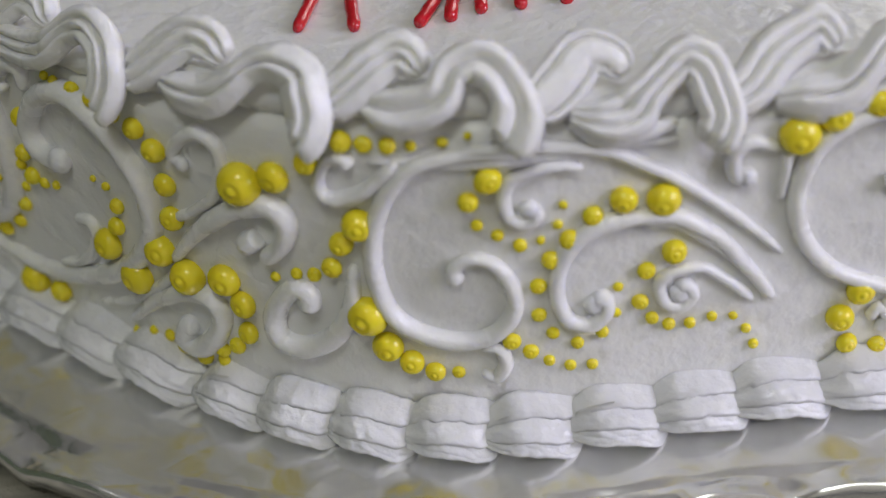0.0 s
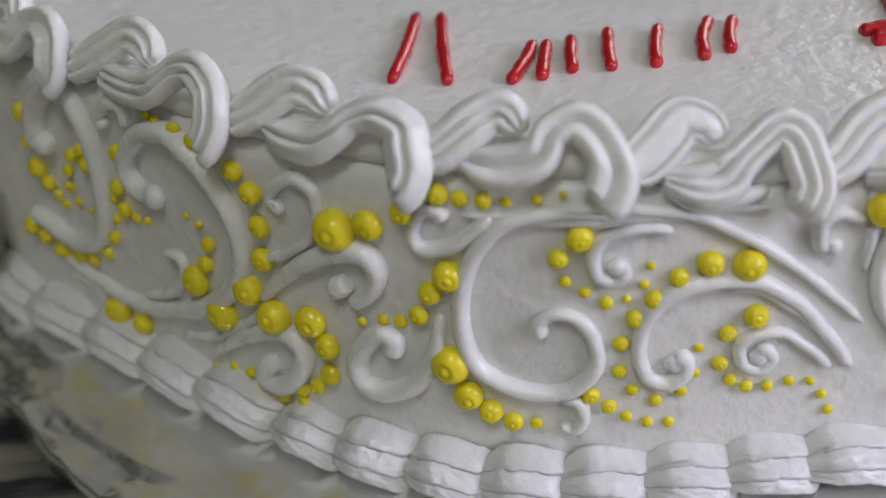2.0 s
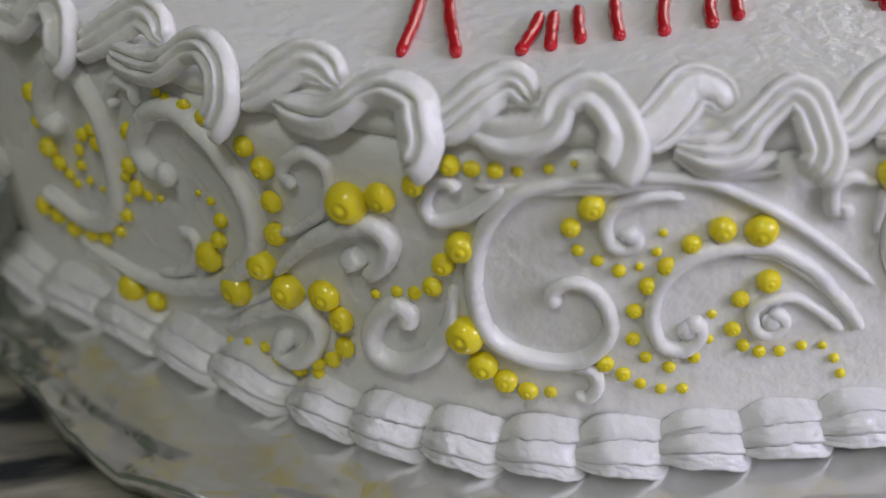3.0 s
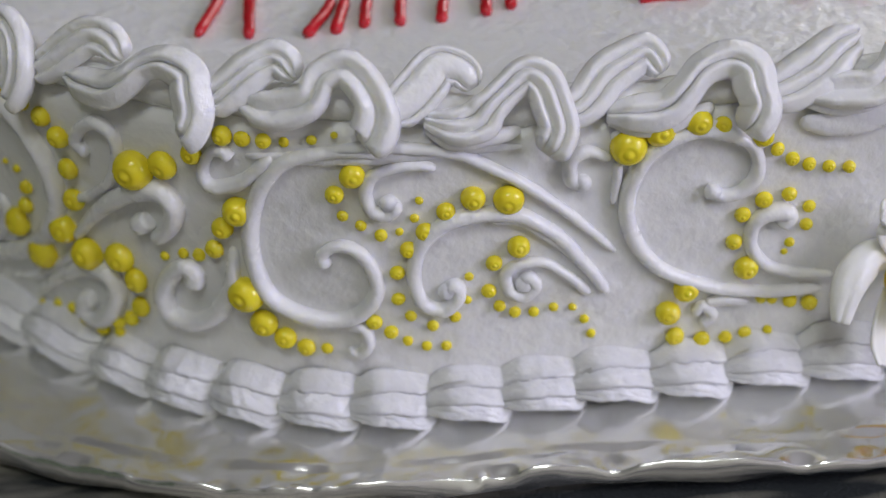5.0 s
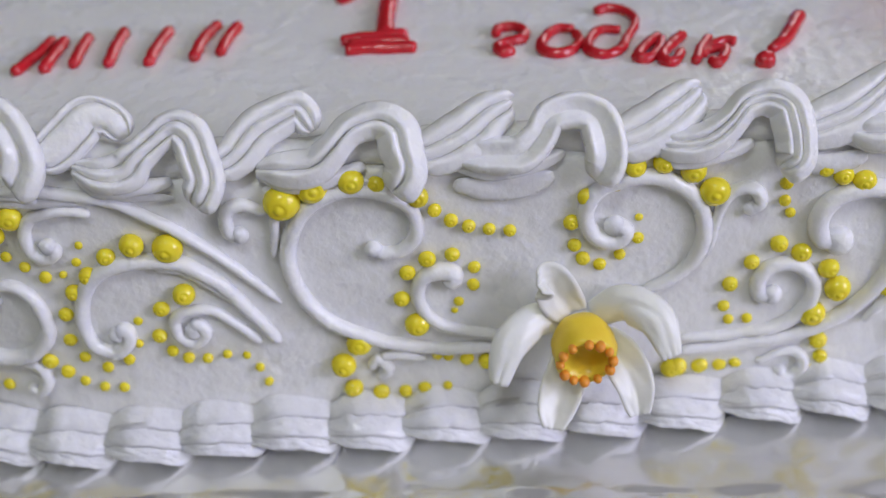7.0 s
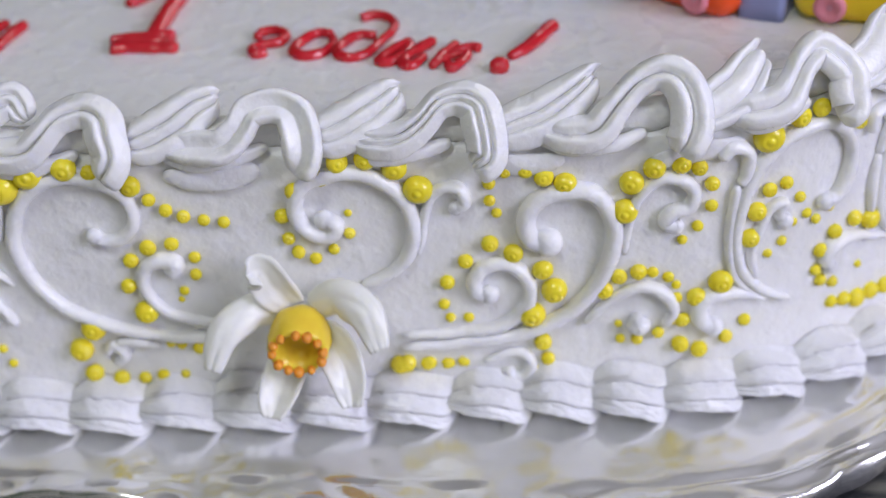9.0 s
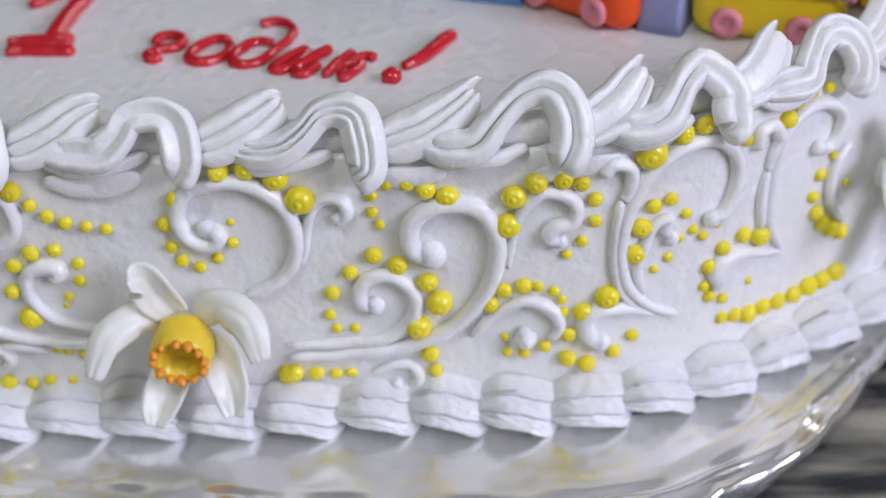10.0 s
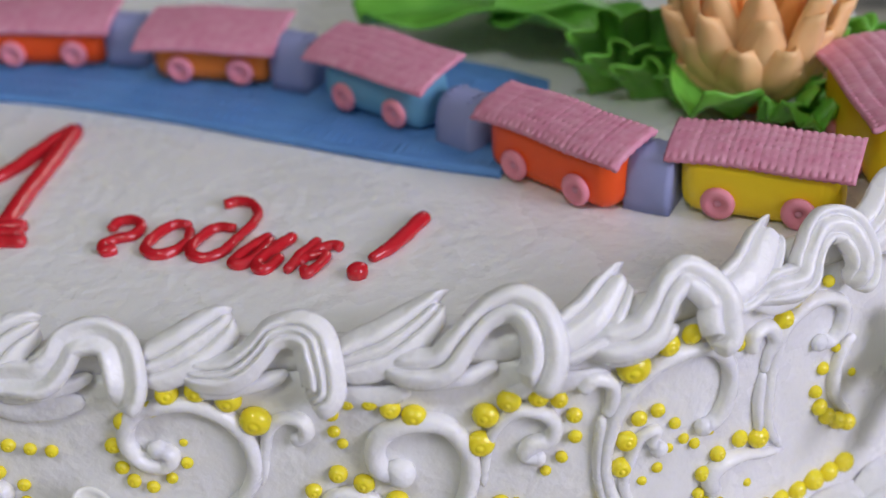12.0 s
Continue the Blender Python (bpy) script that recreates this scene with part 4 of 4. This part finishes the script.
make_daffodil(wall_pose(-0.3330, 0.053, 0.003) @ pose(0, 0, 0, 8, 0, 0), FIVE, "white sugar daffodil with a yellow trumpet on the cake's shaded end")


# ---------------------------------------------------------------- fondant train on the cake
def rounded_box(lx, ly, lz, bevel, bulge=0.0):
    bm = bmesh.new()
    bmesh.ops.create_cube(bm, size=1.0)
    bmesh.ops.scale(bm, vec=(lx, ly, lz), verts=bm.verts)
    bmesh.ops.translate(bm, vec=(0, 0, lz / 2), verts=bm.verts)
    bmesh.ops.bevel(bm, geom=bm.edges[:], offset=bevel, segments=6, affect="EDGES", profile=0.5)
    for v in bm.verts:
        v.co += Vector((noise.noise(v.co * 90), noise.noise(v.co * 90 + Vector((3, 0, 0))), noise.noise(v.co * 80 + Vector((0, 4, 0))))) * 0.0005
    return bm


def embossed(lx, ly, rows, pitch, deep, thick, sag=0.0):
    """A fondant slab with rows of pressed stitch dents."""
    nx, ny = int(lx / 0.0006), int(ly / 0.0006)

    def fn(s, w):
        x, y = (s - 0.5) * lx, w / 2 * ly
        z = -sag * (2 * s - 1) ** 2 * 0.4 - sag * max(0.0, -w) ** 2 + 0.0005 * noise.noise((x * 60, y * 60, 1))
        for row in rows:
            dy = (y - row * ly / 2) / (0.0009 if abs(row) > 0.8 else 0.0006)
            z -= deep * (1.0 if abs(row) > 0.8 else 0.7 + 0.6 * noise.noise((x * 150, row * 9, 3))) * math.exp(-dy * dy) * (0.5 + 0.5 * math.cos(2 * math.pi * x / pitch))
        z -= deep * 0.15 * max(0.0, math.cos(2 * math.pi * x / (pitch * 4))) ** 8
        return (x + 0.0006 * noise.noise((x * 70, y * 70, 5)), y + 0.0008 * noise.noise((x * 50, y * 50, 9)), z)

    return sheet(nx, ny, fn, thick)


def make_wagon(x, y, turn, length, depth, height, roof, mat, label, lift=0.0, roof_tilt=8, roof_length=None):
    w = thing("train_wagon", pose(x / 1000, y / 1000, TOP + lift, 0, 0, turn), label, "toy train", "wagons of the fondant train")
    part("body", rounded_box(length / 1000, depth / 1000, height / 1000, 0.0056), mat, w)
    r = part("roof", embossed((roof_length or length + 7) / 1000, roof / 1000, (-0.88, -0.5, -0.17, 0.17, 0.5, 0.88), 0.0021, 0.0007, 0.0020, 0.0022), PINK, w, "pink fondant roof with pressed stitch marks")
    r.matrix_basis = pose(0, -0.001, height / 1000 + 0.0016, roof_tilt, 0, 0)
    for sx in (-0.24, 0.26):
        for sy in (-1, 1):
            bm = bmesh.new()
            prof = [(0.0040, 0.0), (0.0046, 0.0008), (0.0046, 0.0016), (0.0038, 0.0024), (0.0024, 0.0024), (0.0016, 0.0014), (0.0004, 0.0013)]
            rings = [[bm.verts.new((rr * math.cos(a), -h, rr * math.sin(a))) for a in [2 * math.pi * j / 20 for j in range(20)]] for rr, h in prof]
            for a, b in zip(rings, rings[1:]):
                for j in range(20):
                    bm.faces.new((a[j], a[(j + 1) % 20], b[(j + 1) % 20], b[j]))
            bm.faces.new(rings[-1])
            wheel = part("wheel", bm, PINK_PALE, w, "pale pink disc wheel with a dented hub")
            hub = bmesh.new()
            bmesh.ops.create_uvsphere(hub, u_segments=12, v_segments=6, radius=0.0011)
            cap = part("hub", hub, PINK, wheel, "darker pink hub")
            cap.matrix_basis = Matrix.Translation((0, -0.0012, 0)) @ Matrix.Diagonal((1, 0.5, 1, 1))
            wheel.matrix_basis = Matrix.Translation((sx * length / 1000, sy * (depth / 2000 - 0.0003), 0.0056)) @ Matrix.Rotation(0 if sy < 0 else math.pi, 4, "Z")
    return w


make_wagon(150.3, 68.5, -20, 42, 16, 19, 17, LEMON, "yellow fondant train wagon with a pink roof")
make_wagon(98.2, 88.2, -42, 45, 16, 19, 18, ORANGE, "red-orange fondant train wagon with a pink roof")
make_wagon(45.4, 131.8, -38, 42, 16, 18.5, 21, TEAL, "pale blue fondant wagon with a pink roof on blue track", 0.003)
make_wagon(-12.6, 164.0, -12, 42, 17, 16, 24, AMBER, "amber fondant wagon with a pink roof on blue track", 0.003)
make_wagon(-74.6, 183.2, -6, 44, 16, 16, 20, ORANGE, "orange fondant wagon with a pink roof on blue track", 0.003)
make_wagon(184.5, 96.1, 97, 46, 16, 24, 24, LEMON, "yellow fondant train wagon with a tall pink roof", roof_tilt=-12)


def make_coupling(x, y, turn, width, depth, height, lift):
    """A bent strip of lilac fondant between two wagons."""
    bm = bmesh.new()
    n = 22
    rings = []
    for i in range(9):
        px = (i / 8 - 0.5) * width / 1000
        g = 1 - 0.06 * (abs(i - 4) / 4) ** 3 - 0.02 * (i % 2)
        ring = []
        for j in range(n + 1):
            a = math.pi * j / n
            ring.append(bm.verts.new((px + 0.0005 * noise.noise((px * 80, a, x)), -depth / 2000 * g * math.copysign(abs(math.cos(a)) ** 0.7, math.cos(a)), height / 1000 * g * abs(math.sin(a)) ** 0.75)))
        rings.append(ring)
    for a, b in zip(rings, rings[1:]):
        for j in range(n):
            bm.faces.new((a[j], a[j + 1], b[j + 1], b[j]))
        bm.faces.new((a[n], a[0], b[0], b[n]))
    bm.faces.new(rings[0][::-1])
    bm.faces.new(rings[-1])
    c = thing("train_coupling", pose(x / 1000, y / 1000, TOP + lift, 0, 0, turn), "lilac-grey fondant coupling between two wagons", "toy train", "couplings of the fondant train")
    hood = part("hood", bm, LILAC, c)
    for sx in (-0.3, 0.3):
        for j in range(4):
            bm = bmesh.new()
            bmesh.ops.create_cube(bm, size=1.0)
            bmesh.ops.scale(bm, vec=(0.0009, 0.0016, 0.0006), verts=bm.verts)
            p = part("stitch", bm, LILAC, hood, smooth=False)
            p.matrix_basis = Matrix.Translation((sx * width / 1000, (j - 1.5) * 0.0022, height / 1000 * (0.985 - 0.02 * (j - 1.5) ** 2)))


make_coupling(122.5, 76.2, -25, 13, 15, 18, 0)
make_coupling(71.4, 112.1, -42, 14, 16, 18, 0.0)
make_coupling(15.7, 155.0, -26, 14, 16, 17, 0.003)
make_coupling(-44.7, 180.7, -10, 15, 16, 16, 0.003)


def make_track():
    """A flat strip of blue fondant with stitch marks, bent along the train."""
    a = spline([(-0.1448, 0.1604), (-0.0863, 0.1556), (-0.0349, 0.1389), (0.0102, 0.119), (0.0499, 0.1014), (0.0804, 0.0905)], 120)
    b = spline([(-0.1464, 0.2222), (-0.0842, 0.2162), (-0.0221, 0.2025), (0.0399, 0.1799), (0.0759, 0.1621), (0.0953, 0.1488)], 120)

    def fn(s, w):
        k = s * 119
        i = min(int(k), 118)
        p, q = a[i] + (a[i + 1] - a[i]) * (k - i), b[i] + (b[i + 1] - b[i]) * (k - i)
        e = p + (q - p) * (w + 1) / 2
        z = 0.0015
        for row in (-0.84, -0.6, -0.36, -0.12, 0.12, 0.36, 0.6, 0.84):
            z -= 0.0016 * math.exp(-((w - row) / 0.055) ** 2) * (0.4 + 0.6 * math.cos(s * 520))
        return (e[0], e[1], TOP + z)

    tagged(part("toy_track", sheet(420, 92, fn, 0.003), BLUE), "blue fondant track strip with pressed stitch marks on the cake", "toy track")


make_track()


# ---------------------------------------------------------------- sugar leaves and flower
def make_leaf(x, y, turn, length, width, rise, ruffle, waves, label, seed, lean=0.0):
    def fn(s, w):
        half = width / 2000 * math.sin(math.pi * min(0.97, 0.12 + 0.86 * s)) ** 0.5
        e = abs(w) ** 1.6
        wave = ruffle / 1000 * e * (math.sin(waves * s * 6.283 + 1.7 * (w > 0) + seed) + 0.5 * math.sin(waves * s * 14.0 + 2.0 * w + seed))
        z = 0.001 + rise / 1000 * (math.sin(s * 2.0) * 0.8 + e * 0.45) + wave + 0.0008 * noise.noise((s * 8, w * 4, seed)) - 0.0015 * math.exp(-(w * 5) ** 2)
        return (s * length / 1000, w * half * (1 + 0.07 * math.sin(waves * s * 6.283 * 1.3 + seed)), max(0.0012, z))

    ob = part("leaf", sheet(40, 20, fn, 0.0014), LEAF)
    bm = bmesh.new()
    sweep(bm, [Vector(fn(0.04 + 0.88 * i / 24, 0)) + Vector((0, 0, 0.0008)) for i in range(25)], [0.0009 - 0.00025 * i / 8 for i in range(25)], 8)
    part("midrib", bm, LEAF, ob)
    ob.matrix_basis = pose(x / 1000, y / 1000, TOP, 0, lean, turn)
    return tagged(ob, label, "sugar leaf", "sugar leaves")


def make_frill(x, y, turn, length, height, ruffle, waves, seed):
    """A leaf that stands up in a frill, wavier towards its upper edge."""
    def fn(s, w):
        h = (w + 1) / 2
        a = waves * s * 6.283 + seed
        tall = height / 1000 * (1 - 0.25 * (2 * s - 1) ** 2 + 0.07 * math.sin(a * 1.7))
        lean = 0.012 * h ** 1.6 + 0.006 * (2 * s - 1) ** 2
        return ((s - 0.5) * length / 1000 * (0.75 + 0.35 * h) + ruffle / 1500 * h * math.cos(a * 2), -lean + ruffle / 1000 * (0.3 + h) * math.sin(a) + 0.0008 * noise.noise((s * 9, w * 3, seed)), 0.0006 + tall * (h - 0.25 * h ** 3))

    ob = part("leaf", sheet(60, 12, fn, 0.0013), LEAF)
    ob.matrix_basis = pose(x / 1000, y / 1000, TOP, 0, 0, turn)
    return tagged(ob, RUFFLED, "sugar leaf", "sugar leaves")


RUFFLED, POINTED = "bright green ruffled sugar leaf on the cake", "bright green pointed sugar leaf on the cake"
make_frill(121.9, 144.4, -8, 36, 26, 2.6, 3, 1)
make_frill(131.0, 135.6, -34, 26, 22, 2.4, 2, 2)
make_frill(124.1, 156.4, -4, 44, 34, 3.0, 3, 3)
make_frill(178.4, 143.9, 40, 34, 30, 2.8, 3, 6)
make_frill(168.7, 122.2, 24, 24, 19, 2.4, 2, 8)
make_leaf(126.5, 172.9, 176, 50, 52, 16, 4, 1, POINTED, 3)
make_leaf(112.4, 206.2, -162, 84, 60, 16, 4, 1, POINTED, 4)
make_leaf(149.3, 122.4, -128, 24, 28, 15, 1.5, 1, RUFFLED, 5)
make_leaf(163.5, 119.0, -70, 22, 24, 10, 3, 3, RUFFLED, 6)
make_leaf(157.2, 161.7, 80, 50, 46, 26, 5, 2, RUFFLED, 8)
make_leaf(166.9, 133.1, -20, 13, 24, 11, 3, 2, RUFFLED, 9)


def make_flower(x, y, label):
    f = thing("sugar_flower", pose(x / 1000, y / 1000, TOP + 0.001, 0, 0, 0), label, "sugar flower")
    bm = bmesh.new()
    sweep(bm, [(0, 0, 0), (0, 0, 0.006), (0, 0, 0.014), (0, 0, 0.020)], [0.010, 0.013, 0.012, 0.006], 20)
    part("heart", bm, AMBER, f, "orange heart of the flower")
    n = 0
    for ring, (count, base, tilt, length, wide) in enumerate(((5, 0.005, 10, 0.032, 0.013), (7, 0.009, 15, 0.038, 0.015), (8, 0.012, 20, 0.040, 0.016), (9, 0.014, 26, 0.035, 0.016), (9, 0.015, 32, 0.027, 0.016), (8, 0.014, 40, 0.019, 0.016))):
        for k in range(count):
            a = 360 * (k + 0.5 * (ring % 2)) / count + random.uniform(-6, 6)
            t = tilt + random.uniform(-5, 5)

            def fn(s, w, seed=n):
                half = wide / 2 * math.sin(math.pi * min(0.93, 0.15 + 0.80 * s)) ** 0.6
                return (w * half, 0.0045 * (1 - w * w) * math.sin(min(1.0, s * 1.2) * 2.2) - 0.003 * s * s + 0.0005 * noise.noise((s * 4, w * 3, seed)), s * length * (1 - 0.10 * w * w * s))

            p = part("petal", sheet(12, 8, fn, 0.0010), PEACH_DEEP if ring < 2 else PEACH, f)
            p.matrix_basis = pose(0, 0, 0.004, 0, 0, a) @ Matrix.Translation((0, base * 0.8, 0)) @ pose(0, 0, 0, -t, 0, 0)
            n += 1
    return f


make_flower(155.6, 133.2, "peach sugar flower with an orange heart among green leaves")
